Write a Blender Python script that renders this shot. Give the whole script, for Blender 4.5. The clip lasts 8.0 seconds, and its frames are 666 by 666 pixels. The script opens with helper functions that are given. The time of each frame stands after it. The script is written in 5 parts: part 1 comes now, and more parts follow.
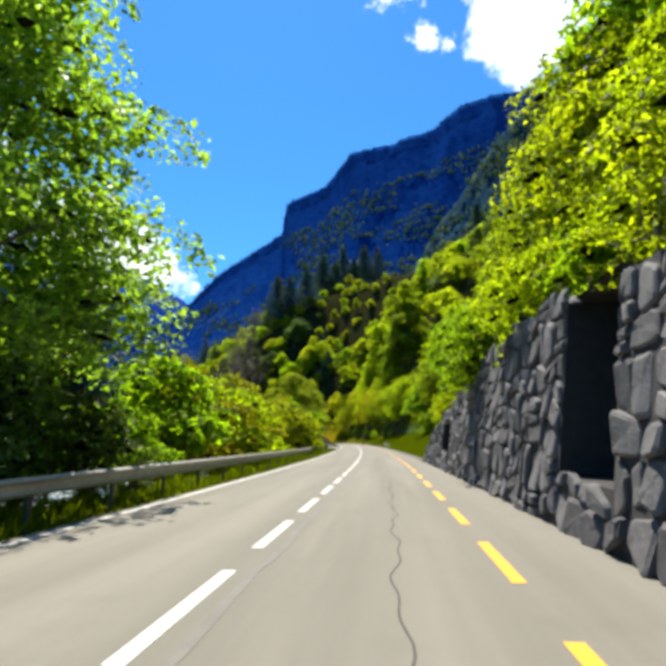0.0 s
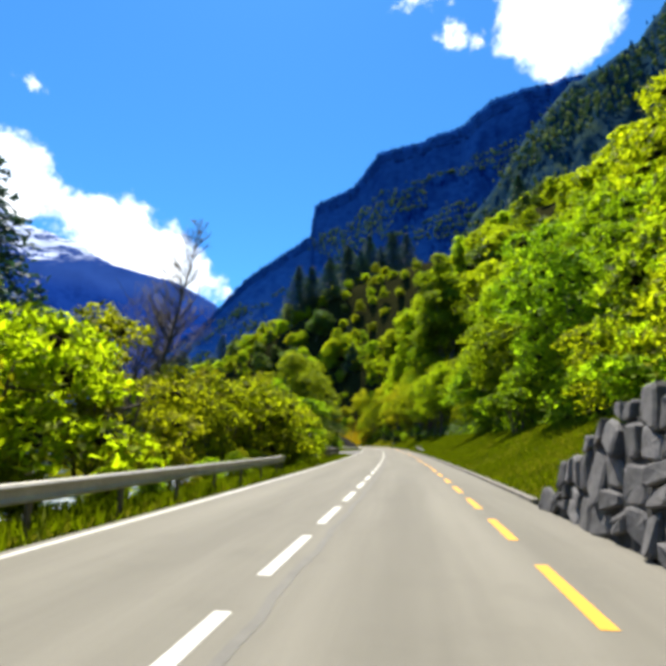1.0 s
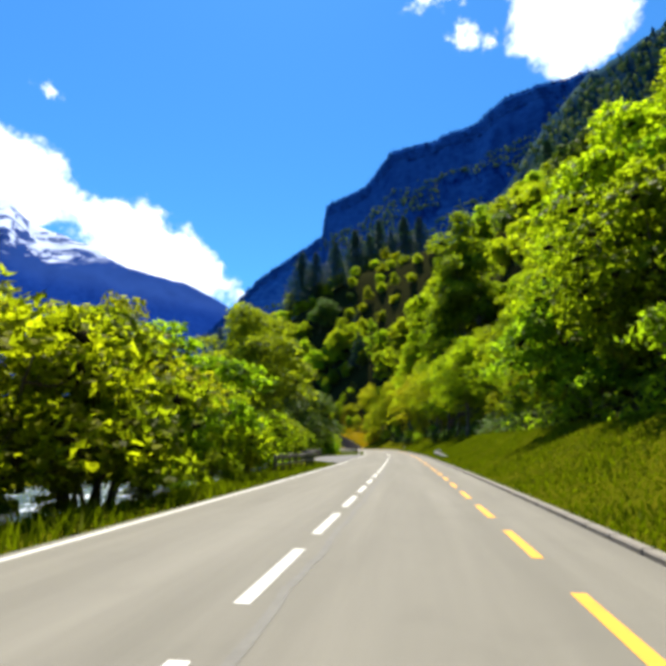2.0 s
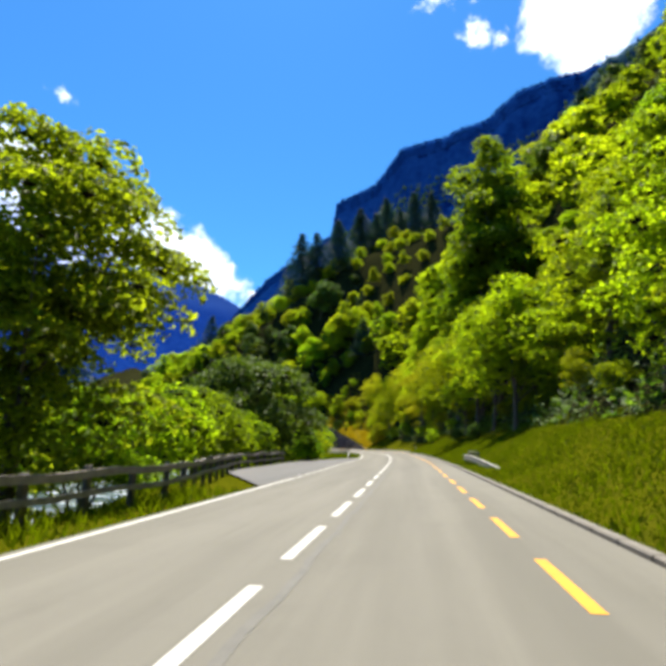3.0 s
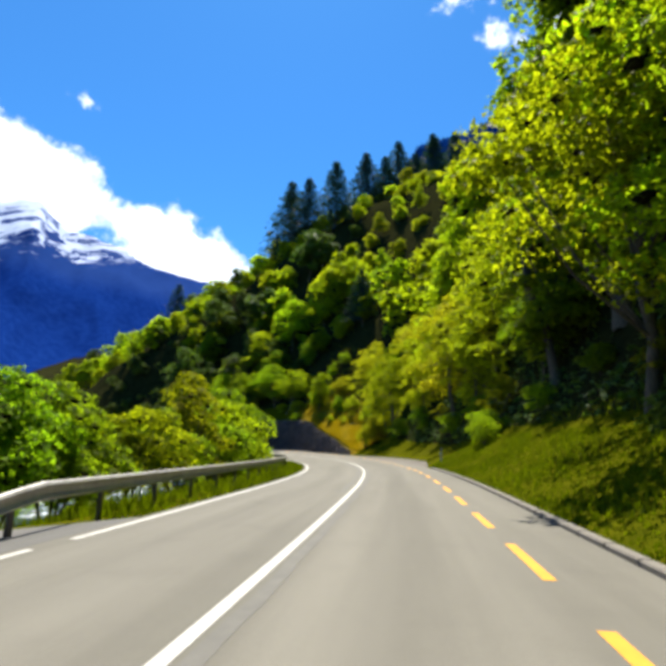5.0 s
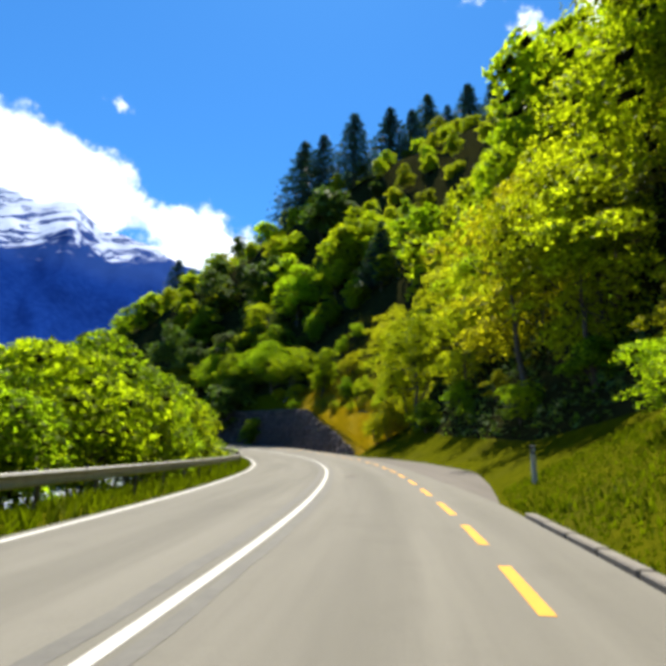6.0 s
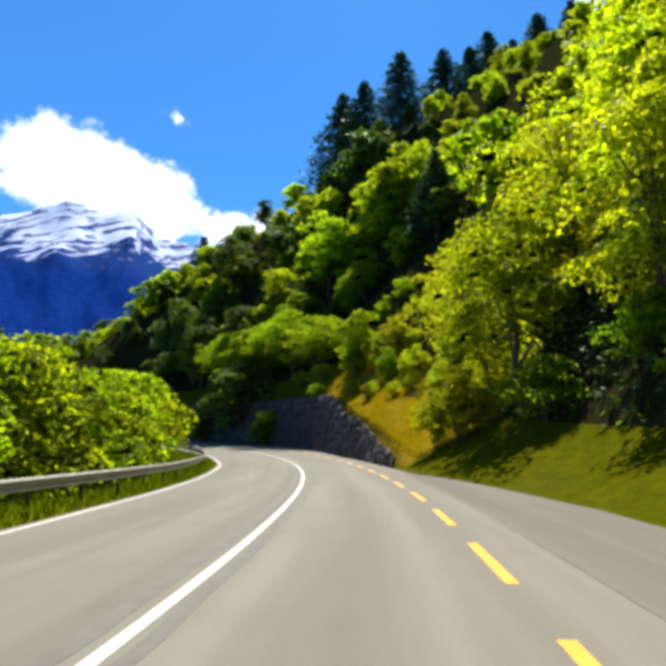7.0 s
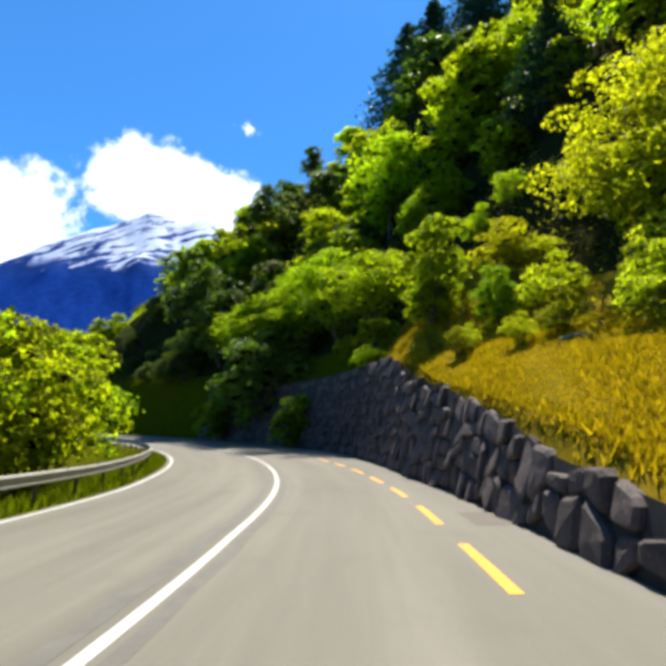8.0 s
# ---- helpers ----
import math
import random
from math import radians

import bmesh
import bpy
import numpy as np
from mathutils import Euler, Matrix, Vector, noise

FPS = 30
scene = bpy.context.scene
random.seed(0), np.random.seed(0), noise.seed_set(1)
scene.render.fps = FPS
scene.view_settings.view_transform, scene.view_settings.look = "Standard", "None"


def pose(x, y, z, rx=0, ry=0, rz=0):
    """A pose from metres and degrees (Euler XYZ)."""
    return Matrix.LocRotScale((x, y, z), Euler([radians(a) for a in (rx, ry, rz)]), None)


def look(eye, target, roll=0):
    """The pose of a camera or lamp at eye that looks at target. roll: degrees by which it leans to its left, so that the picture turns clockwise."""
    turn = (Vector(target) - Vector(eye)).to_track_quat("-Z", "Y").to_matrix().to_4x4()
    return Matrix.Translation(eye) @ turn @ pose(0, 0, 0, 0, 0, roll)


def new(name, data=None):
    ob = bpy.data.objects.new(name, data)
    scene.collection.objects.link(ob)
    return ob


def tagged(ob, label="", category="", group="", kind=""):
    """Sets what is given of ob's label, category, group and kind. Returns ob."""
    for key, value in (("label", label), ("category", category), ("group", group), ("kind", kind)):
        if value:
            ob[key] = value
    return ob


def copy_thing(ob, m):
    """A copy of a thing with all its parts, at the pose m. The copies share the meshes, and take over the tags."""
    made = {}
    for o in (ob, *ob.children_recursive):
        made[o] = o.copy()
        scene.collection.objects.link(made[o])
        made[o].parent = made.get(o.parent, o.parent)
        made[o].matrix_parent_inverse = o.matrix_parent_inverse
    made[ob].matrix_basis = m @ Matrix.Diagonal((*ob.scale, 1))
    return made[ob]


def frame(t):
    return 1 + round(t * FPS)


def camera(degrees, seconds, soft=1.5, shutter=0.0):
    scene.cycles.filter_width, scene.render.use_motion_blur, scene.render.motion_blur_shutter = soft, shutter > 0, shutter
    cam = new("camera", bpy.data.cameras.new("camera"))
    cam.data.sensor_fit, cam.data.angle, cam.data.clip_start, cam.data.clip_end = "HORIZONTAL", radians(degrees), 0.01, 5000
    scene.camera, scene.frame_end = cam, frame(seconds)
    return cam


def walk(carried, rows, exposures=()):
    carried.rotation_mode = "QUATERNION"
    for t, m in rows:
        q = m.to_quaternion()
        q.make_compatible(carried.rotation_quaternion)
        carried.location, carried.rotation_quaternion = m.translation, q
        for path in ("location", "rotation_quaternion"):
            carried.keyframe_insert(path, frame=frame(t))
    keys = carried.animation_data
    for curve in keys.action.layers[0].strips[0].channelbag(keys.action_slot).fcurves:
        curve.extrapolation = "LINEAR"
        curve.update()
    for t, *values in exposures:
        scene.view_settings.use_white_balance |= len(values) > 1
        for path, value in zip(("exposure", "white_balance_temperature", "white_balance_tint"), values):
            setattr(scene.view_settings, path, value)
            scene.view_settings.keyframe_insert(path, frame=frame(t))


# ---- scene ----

# ---------------------------------------------------------------- camera
cam = camera(68.2, 8.0, soft=4.8)
ROWS = [
    (0.0, 0.00, 0.00, 1.30, 102.37, 0.32, -0.05),
    (0.5, 1.07, 10.10, 1.30, 102.51, 0.15, 2.08),
    (1.0, 2.05, 20.73, 1.30, 102.67, 0.15, 3.52),
    (1.5, 2.94, 31.19, 1.30, 102.84, 0.09, 4.32),
    (3.0, 5.14, 64.14, 1.30, 102.92, -0.01, 6.34),
    (3.5, 5.74, 75.63, 1.30, 102.86, -0.02, 6.97),
    (4.0, 6.28, 86.65, 1.31, 103.05, -0.16, 7.38),
    (4.5, 6.68, 97.81, 1.35, 103.29, -0.41, 7.50),
    (6.0, 6.87, 131.32, 1.41, 102.84, -1.35, 11.54),
    (6.5, 5.96, 141.77, 1.50, 102.75, -1.53, 14.34),
    (7.0, 4.19, 152.60, 1.55, 102.77, -1.75, 17.75),
    (7.5, 1.55, 163.26, 1.56, 102.88, -2.10, 21.52),
    (8.0, -1.70, 173.06, 1.64, 102.65, -2.62, 25.94),
]
walk(cam, [(t, pose(x, y, z, rx, ry, rz)) for t, x, y, z, rx, ry, rz in ROWS],
     exposures=((0.0, 1.33), (1.0, 1.30), (3.0, 1.26), (4.0, 1.16), (6.0, 1.15), (7.5, 1.15), (8.0, 1.22)))

# ---------------------------------------------------------------- light
SUN_AZ, SUN_EL = -12.0, 66.0          # degrees right of +y, degrees up

sun_data = bpy.data.lights.new("sun", "SUN")
sun_data.energy, sun_data.angle, sun_data.color = 5.0, radians(0.5), (1.0, 0.94, 0.82)
sun = new("sun", sun_data)
sun_dir = Vector((math.sin(radians(SUN_AZ)) * math.cos(radians(SUN_EL)),
                  math.cos(radians(SUN_AZ)) * math.cos(radians(SUN_EL)), math.sin(radians(SUN_EL))))
sun.matrix_world = look(sun_dir * 200, (0, 0, 0))


class Nodes:
    """A short way to write node trees."""

    def __init__(self, tree):
        self.tree = tree
        tree.nodes.clear()

    def add(self, kind, inputs=None):
        n = self.tree.nodes.new(kind)
        for k, v in (inputs or {}).items():
            if isinstance(v, bpy.types.NodeSocket):
                self.tree.links.new(v, n.inputs[k])
            else:
                n.inputs[k].default_value = v
        return n

    def math(self, op, a, b=0.0, c=0.0, clamp=False):
        n = self.add("ShaderNodeMath", {0: a, 1: b, 2: c})
        n.operation, n.use_clamp = op, clamp
        return n.outputs[0]

    def mix(self, f, a, b, blend="MIX"):
        n = self.add("ShaderNodeMix")
        n.data_type, n.blend_type = "RGBA", blend
        for k, v in ((0, f), (6, a), (7, b)):
            if isinstance(v, bpy.types.NodeSocket):
                self.tree.links.new(v, n.inputs[k])
            else:
                n.inputs[k].default_value = v
        return n.outputs[2]

    def noise(self, vec, scale, detail=4.0, rough=0.55, distortion=0.0):
        ins = {"Scale": scale, "Detail": detail, "Roughness": rough, "Distortion": distortion}
        if vec is not None:
            ins["Vector"] = vec
        return self.add("ShaderNodeTexNoise", ins).outputs["Fac"]

    def ramp(self, f, stops):
        n = self.add("ShaderNodeValToRGB", {0: f})
        e = n.color_ramp.elements
        while len(e) < len(stops):
            e.new(0.5)
        for el, (p, c) in zip(e, stops):
            el.position = p
            el.color = (*c, 1) if len(c) == 3 else c
        return n.outputs[0]

    def smooth(self, f, lo, hi):
        n = self.add("ShaderNodeMapRange", {0: f, 1: lo, 2: hi, 3: 0.0, 4: 1.0})
        n.interpolation_type = "SMOOTHSTEP"
        return n.outputs[0]


def make_world():
    w = bpy.data.worlds.new("world")
    scene.world = w
    w.use_nodes = True
    n = Nodes(w.node_tree)
    sky = n.add("ShaderNodeTexSky")
    sky.sky_type, sky.sun_disc, sky.altitude = "NISHITA", False, 600.0
    sky.sun_elevation, sky.sun_rotation = radians(SUN_EL), radians(SUN_AZ)
    sky.air_density, sky.dust_density, sky.ozone_density = 1.0, 0.2, 3.0
    blue = n.mix(1.0, sky.outputs[0], (0.34, 0.88, 1.28, 1), "MULTIPLY")
    co = n.add("ShaderNodeTexCoord").outputs["Generated"]
    sep = n.add("ShaderNodeSeparateXYZ", {0: co})
    az = n.math("MULTIPLY", n.math("ARCTAN2", sep.outputs[0], sep.outputs[1]), 57.2958)
    el = n.math("MULTIPLY", n.math("ARCSINE", sep.outputs[2]), 57.2958)
    wob = n.noise(co, 9.0, 8.0, 0.6)
    fine = n.noise(co, 30.0, 6.0, 0.62)
    wob = n.math("ADD", n.math("MULTIPLY", n.math("SUBTRACT", wob, 0.5), 1.5), n.math("MULTIPLY", n.math("SUBTRACT", fine, 0.5), 0.7))
    total = None
    # cumulus banks: azimuth, elevation, half width, half height, slope
    for a0, e0, ra, re, slope in ((26.0, 42.6, 8.6, 6.2, 0.0), (13.3, 42.2, 2.6, 1.5, -0.3), (9.0, 47.5, 4.5, 2.2, 0.0),
                                  (-27.4, 21.0, 12.0, 4.6, -0.32), (-43.3, 25.7, 9.5, 5.2, -0.2), (-50.4, 26.0, 6.5, 4.6, 0.0),
                                  (-63.0, 18.5, 9.0, 8.0, 0.0), (-78.0, 20.0, 12.0, 9.0, 0.0), (-38.5, 34.0, 1.7, 0.9, 0.0), (60.0, 40.0, 14.0, 8.0, 0.0)):
        da = n.math("SUBTRACT", az, a0)
        de = n.math("SUBTRACT", n.math("SUBTRACT", el, e0), n.math("MULTIPLY", da, slope))
        da, de = n.math("DIVIDE", da, ra), n.math("DIVIDE", de, re)
        r = n.math("SQRT", n.math("ADD", n.math("MULTIPLY", da, da), n.math("MULTIPLY", de, de)))
        rag = n.math("MULTIPLY", n.math("SUBTRACT", fine, 0.5), 4.5) if re < 2.5 else wob
        m = n.smooth(n.math("ADD", n.math("SUBTRACT", 1.0, r), rag), -0.02, 0.30 if re > 2.5 else 1.1)
        total = m if total is None else n.math("MAXIMUM", total, m)
    cloud_tone = n.ramp(n.noise(co, 14.0, 5.0, 0.6), [(0.35, (0.70, 0.82, 1.0)), (0.6, (1.0, 1.0, 1.0))])
    bright = n.mix(1.0, cloud_tone, (9.5, 10.0, 10.5, 1), "MULTIPLY")
    col = n.mix(total, blue, bright)
    bg = n.add("ShaderNodeBackground", {"Color": col, "Strength": 0.074})
    n.add("ShaderNodeOutputWorld", {0: bg.outputs[0]})


make_world()


# ---------------------------------------------------------------- materials
def material(name):
    m = bpy.data.materials.new(name)
    m.use_nodes = True
    return m, Nodes(m.node_tree)


def finish(n, color, rough=0.8, bump=None, bump_strength=0.3, bump_distance=0.02, metallic=0.0, specular=0.5):
    ins = {"Base Color": color, "Roughness": rough, "Metallic": metallic, "Specular IOR Level": specular}
    if bump is not None:
        ins["Normal"] = n.add("ShaderNodeBump", {"Height": bump, "Strength": bump_strength, "Distance": bump_distance}).outputs[0]
    b = n.add("ShaderNodeBsdfPrincipled", ins)
    n.add("ShaderNodeOutputMaterial", {0: b.outputs[0]})


def leaf_material(name, dark, light, translucency=0.42, gloss=0.35, spray=0.0):
    """Leaves. spray: how many small leaves to the metre show within one tuft, each tilted and toned on its own."""
    m, n = material(name)
    geo = n.add("ShaderNodeNewGeometry")
    isl = geo.outputs["Random Per Island"]
    obj = n.add("ShaderNodeObjectInfo").outputs["Random"]
    base = n.mix(isl, (*dark, 1), (*light, 1))
    value = n.math("ADD", 0.8, n.math("MULTIPLY", obj, 0.4))
    extra = {}
    if spray:
        co = n.add("ShaderNodeTexCoord").outputs["Object"]
        cell = n.add("ShaderNodeTexVoronoi", {"Vector": co, "Scale": spray}).outputs["Color"]
        tone = n.add("ShaderNodeSeparateColor", {0: cell}).outputs[0]
        value = n.math("MULTIPLY", value, n.math("ADD", 0.45, n.math("MULTIPLY", tone, 1.1)))
        tilt = n.add("ShaderNodeVectorMath", {0: cell, 1: (0.5, 0.5, 0.5)})
        tilt.operation = "SUBTRACT"
        turned = n.add("ShaderNodeVectorMath", {0: tilt.outputs[0], 1: (1.3, 1.3, 1.3), 2: geo.outputs["Normal"]})
        turned.operation = "MULTIPLY_ADD"
        unit = n.add("ShaderNodeVectorMath", {0: turned.outputs[0]})
        unit.operation = "NORMALIZE"
        extra["Normal"] = unit.outputs[0]
    hsv = n.add("ShaderNodeHueSaturation", {"Hue": n.math("ADD", 0.475, n.math("MULTIPLY", obj, 0.04)), "Value": value, "Color": base}).outputs[0]
    p = n.add("ShaderNodeBsdfPrincipled", {"Base Color": hsv, "Roughness": 0.55, "Specular IOR Level": gloss, **extra})
    warm = n.mix(1.0, hsv, (1.42, 1.62, 0.42, 1), "MULTIPLY")
    tr = n.add("ShaderNodeBsdfTranslucent", {"Color": warm, **extra})
    mx = n.add("ShaderNodeMixShader", {0: translucency, 1: p.outputs[0], 2: tr.outputs[0]})
    n.add("ShaderNodeOutputMaterial", {0: mx.outputs[0]})
    return m


LEAF_SPRING = leaf_material("leaf_spring", (0.140, 0.185, 0.007), (0.295, 0.345, 0.012), 0.70, 0.06, 11.0)
LEAF_MID = leaf_material("leaf_mid", (0.090, 0.138, 0.007), (0.220, 0.295, 0.014), 0.66, 0.08, 11.0)
LEAF_SHADE = leaf_material("leaf_shade_tree", (0.110, 0.175, 0.022), (0.27, 0.36, 0.060), 0.55, 0.35, 14.0)
LEAF_MAPLE = leaf_material("leaf_maple", (0.115, 0.165, 0.010), (0.27, 0.34, 0.022), 0.68, 0.15, 12.0)
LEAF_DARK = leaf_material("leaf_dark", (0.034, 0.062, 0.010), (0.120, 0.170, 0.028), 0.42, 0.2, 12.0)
LEAF_OLIVE = leaf_material("leaf_olive", (0.135, 0.145, 0.008), (0.28, 0.285, 0.013), 0.62, 0.05, 12.0)
LEAF_GOLD = leaf_material("leaf_gold", (0.205, 0.215, 0.011), (0.42, 0.42, 0.018), 0.72, 0.06, 11.0)
LEAF_HILL = leaf_material("leaf_hill", (0.185, 0.225, 0.010), (0.40, 0.455, 0.018), 0.72, 0.05, 6.0)
NEEDLE = leaf_material("needle", (0.012, 0.034, 0.036), (0.036, 0.078, 0.075), 0.2, 0.1)
GRASS = leaf_material("grass_blade", (0.070, 0.086, 0.002), (0.128, 0.145, 0.004), 0.40, 0.03)
GRASS_DRY = leaf_material("dry_grass_blade", (0.22, 0.18, 0.008), (0.46, 0.32, 0.016), 0.45, 0.03)
# far trees: blue of the distance haze mixed into the leaf colours
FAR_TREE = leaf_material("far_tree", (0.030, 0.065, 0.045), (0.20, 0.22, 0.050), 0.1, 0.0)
HAZED_CONIFER = leaf_material("hazed_conifer", (0.005, 0.026, 0.105), (0.013, 0.048, 0.150), 0.05, 0.0)


def make_bark():
    m, n = material("bark")
    co = n.add("ShaderNodeTexCoord").outputs["Object"]
    mp = n.add("ShaderNodeMapping", {"Vector": co, "Scale": (6, 6, 1.2)}).outputs[0]
    f = n.noise(mp, 3.0, 6.0, 0.65)
    finish(n, n.ramp(f, [(0.3, (0.035, 0.028, 0.020)), (0.7, (0.13, 0.105, 0.075))]), 0.9, f, 0.7, 0.03)
    return m


BARK = make_bark()


def make_core_shade():
    """Near-black filler inside a crown: shade put into colour to deepen its gaps."""
    m, n = material("core_shade")
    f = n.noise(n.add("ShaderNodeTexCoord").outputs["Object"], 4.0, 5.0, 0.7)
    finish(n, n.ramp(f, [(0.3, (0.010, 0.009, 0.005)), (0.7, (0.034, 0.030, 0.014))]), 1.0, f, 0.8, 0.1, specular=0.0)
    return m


CORE_SHADE = make_core_shade()


def make_asphalt(name, a, b, seams=True):
    m, n = material(name)
    co = n.add("ShaderNodeTexCoord").outputs["Object"]
    uv = n.add("ShaderNodeUVMap").outputs[0]
    sep = n.add("ShaderNodeSeparateXYZ", {0: uv})
    big = n.noise(n.add("ShaderNodeMapping", {"Vector": uv, "Scale": (0.9, 0.05, 1)}).outputs[0], 1.0, 5.0, 0.6)
    mid = n.noise(co, 0.8, 6.0, 0.65)
    grain = n.noise(co, 90.0, 3.0, 0.7)
    c = n.mix(n.smooth(big, 0.3, 0.7), (*a, 1), (*b, 1))
    c = n.mix(n.math("MULTIPLY", n.smooth(mid, 0.5, 0.75), 0.25), c, (a[0] * 0.7, a[1] * 0.7, a[2] * 0.7, 1))
    c = n.mix(0.35, c, n.ramp(grain, [(0.3, (0.55, 0.55, 0.55)), (0.7, (1.25, 1.25, 1.25))]), "MULTIPLY")
    # polished wheel tracks and a darker oil strip between them
    if seams:
        for centre, width, tone in ((0.75, 0.35, 1.10), (2.25, 0.35, 1.10), (1.5, 0.45, 0.93), (-1.0, 0.4, 1.08), (-2.4, 0.4, 1.08)):
            off = n.math("ABSOLUTE", n.math("SUBTRACT", sep.outputs[0], centre))
            k = n.math("SUBTRACT", 1.0, n.smooth(off, width * 0.3, width * 1.4))
            c = n.mix(n.math("MULTIPLY", k, n.smooth(big, 0.1, 0.8)), c, n.mix(1.0, c, (tone, tone, tone, 1), "MULTIPLY"))
    finish(n, c, 0.82, grain, 0.35, 0.008, specular=0.25)
    return m


ASPHALT = make_asphalt("asphalt", (0.116, 0.108, 0.088), (0.150, 0.140, 0.115))
ASPHALT_DARK = make_asphalt("layby_asphalt", (0.095, 0.091, 0.086), (0.125, 0.12, 0.113), False)
ASPHALT_BROWN = make_asphalt("brown_shoulder", (0.092, 0.080, 0.067), (0.124, 0.109, 0.093), False)


def make_simple(name, a, b, scale, rough=0.8, bump=0.3, metallic=0.0, detail=6.0, dist=0.02, specular=0.5):
    m, n = material(name)
    co = n.add("ShaderNodeTexCoord").outputs["Object"]
    f = n.noise(co, scale, detail, 0.65)
    g = n.noise(co, scale * 9, 3.0, 0.6)
    mixed = n.math("ADD", n.math("MULTIPLY", f, 0.7), n.math("MULTIPLY", g, 0.3))
    finish(n, n.ramp(mixed, [(0.32, a), (0.68, b)]), rough, mixed, bump, dist, metallic, specular)
    return m


PAINT_WHITE = make_simple("white_paint", (0.35, 0.335, 0.30), (0.47, 0.455, 0.415), 3.0, 0.6, 0.1)
PAINT_YELLOW = make_simple("yellow_paint", (0.52, 0.225, 0.002), (0.60, 0.285, 0.003), 3.0, 0.6, 0.1)
SEAM = make_simple("bitumen_seam", (0.066, 0.061, 0.051), (0.104, 0.097, 0.080), 4.0, 0.7, 0.2)
CRACK = make_simple("open_crack", (0.030, 0.028, 0.024), (0.055, 0.050, 0.043), 4.0, 0.9, 0.2)
STEEL = make_simple("galvanised_steel", (0.22, 0.21, 0.19), (0.36, 0.345, 0.31), 2.5, 0.5, 0.1, 0.6)
STEEL_DARK = make_simple("weathered_steel", (0.05, 0.045, 0.04), (0.12, 0.11, 0.10), 3.0, 0.6, 0.2, 0.4)
KERB = make_simple("kerb_granite", (0.10, 0.088, 0.072), (0.17, 0.152, 0.125), 5.0, 0.85, 0.4)
# wall core: darkened so joints and recesses look deeply shaded by colour alone
SHADED_MORTAR = make_simple("shaded_mortar", (0.012, 0.011, 0.011), (0.032, 0.030, 0.028), 4.0, 0.95, 0.4)
WOOD_OLD = make_simple("weathered_wood", (0.12, 0.10, 0.08), (0.30, 0.26, 0.21), 3.0, 0.85, 0.4)
RUBBER_BLACK = make_simple("black_plastic", (0.012, 0.012, 0.012), (0.03, 0.03, 0.03), 5.0, 0.5, 0.1)


def make_stone(name, a, b, c):
    m, n = material(name)
    co = n.add("ShaderNodeTexCoord").outputs["Object"]
    rnd = n.add("ShaderNodeObjectInfo").outputs["Random"]
    isl = n.add("ShaderNodeNewGeometry").outputs["Random Per Island"]
    vary = n.math("FRACT", n.math("ADD", rnd, isl))
    f = n.noise(co, 2.2, 8.0, 0.68)
    g = n.noise(co, 22.0, 4.0, 0.65)
    col = n.mix(n.smooth(f, 0.3, 0.7), (*a, 1), (*b, 1))
    col = n.mix(n.math("MULTIPLY", n.smooth(g, 0.55, 0.75), 0.6), col, (*c, 1))
    tone = n.math("ADD", 0.65, n.math("MULTIPLY", vary, 0.7))
    hs = n.add("ShaderNodeHueSaturation", {"Value": tone, "Color": col}).outputs[0]
    finish(n, hs, 0.85, n.math("ADD", f, n.math("MULTIPLY", g, 0.35)), 0.7, 0.05)
    return m


STONE = make_stone("wall_stone", (0.045, 0.043, 0.045), (0.108, 0.102, 0.102), (0.17, 0.158, 0.15))
ROCK = make_stone("rock", (0.020, 0.015, 0.015), (0.076, 0.053, 0.048), (0.20, 0.142, 0.120))


def make_soil():
    m, n = material("ground_cover")
    co = n.add("ShaderNodeTexCoord").outputs["Object"]
    f = n.noise(co, 0.12, 6.0, 0.6)
    g = n.math("ADD", n.math("MULTIPLY", n.noise(co, 2.5, 6.0, 0.7), 0.6), n.math("MULTIPLY", n.noise(co, 22.0, 4.0, 0.7), 0.4))
    c = n.ramp(g, [(0.32, (0.026, 0.033, 0.0015)), (0.5, (0.055, 0.060, 0.002)), (0.68, (0.090, 0.085, 0.003))])
    c = n.mix(n.math("MULTIPLY", n.smooth(f, 0.5, 0.7), 0.5), c, (0.062, 0.060, 0.008, 1))
    finish(n, c, 1.0, g, 0.9, 0.08, specular=0.0)
    return m


SOIL = make_soil()
# leaf litter darkened so the wood's floor passes for deep shade
SHADED_LITTER = make_simple("shaded_litter", (0.010, 0.011, 0.004), (0.030, 0.030, 0.010), 1.2, 1.0, 0.6, 0.0, 6.0, 0.1, 0.0)
DRY_BANK = make_simple("dry_grass_bank", (0.090, 0.082, 0.007), (0.26, 0.165, 0.014), 0.8, 1.0, 0.8, 0.0, 8.0, 0.1, 0.0)


def make_water():
    m, n = material("river_water")
    co = n.add("ShaderNodeTexCoord").outputs["Object"]
    f = n.noise(co, 0.55, 8.0, 0.75, 0.6)
    foam = n.smooth(f, 0.50, 0.64)
    c = n.mix(foam, (0.05, 0.085, 0.085, 1), (0.62, 0.66, 0.66, 1))
    finish(n, c, n.math("ADD", 0.12, n.math("MULTIPLY", foam, 0.5)), f, 0.8, 0.3)
    return m


WATER = make_water()


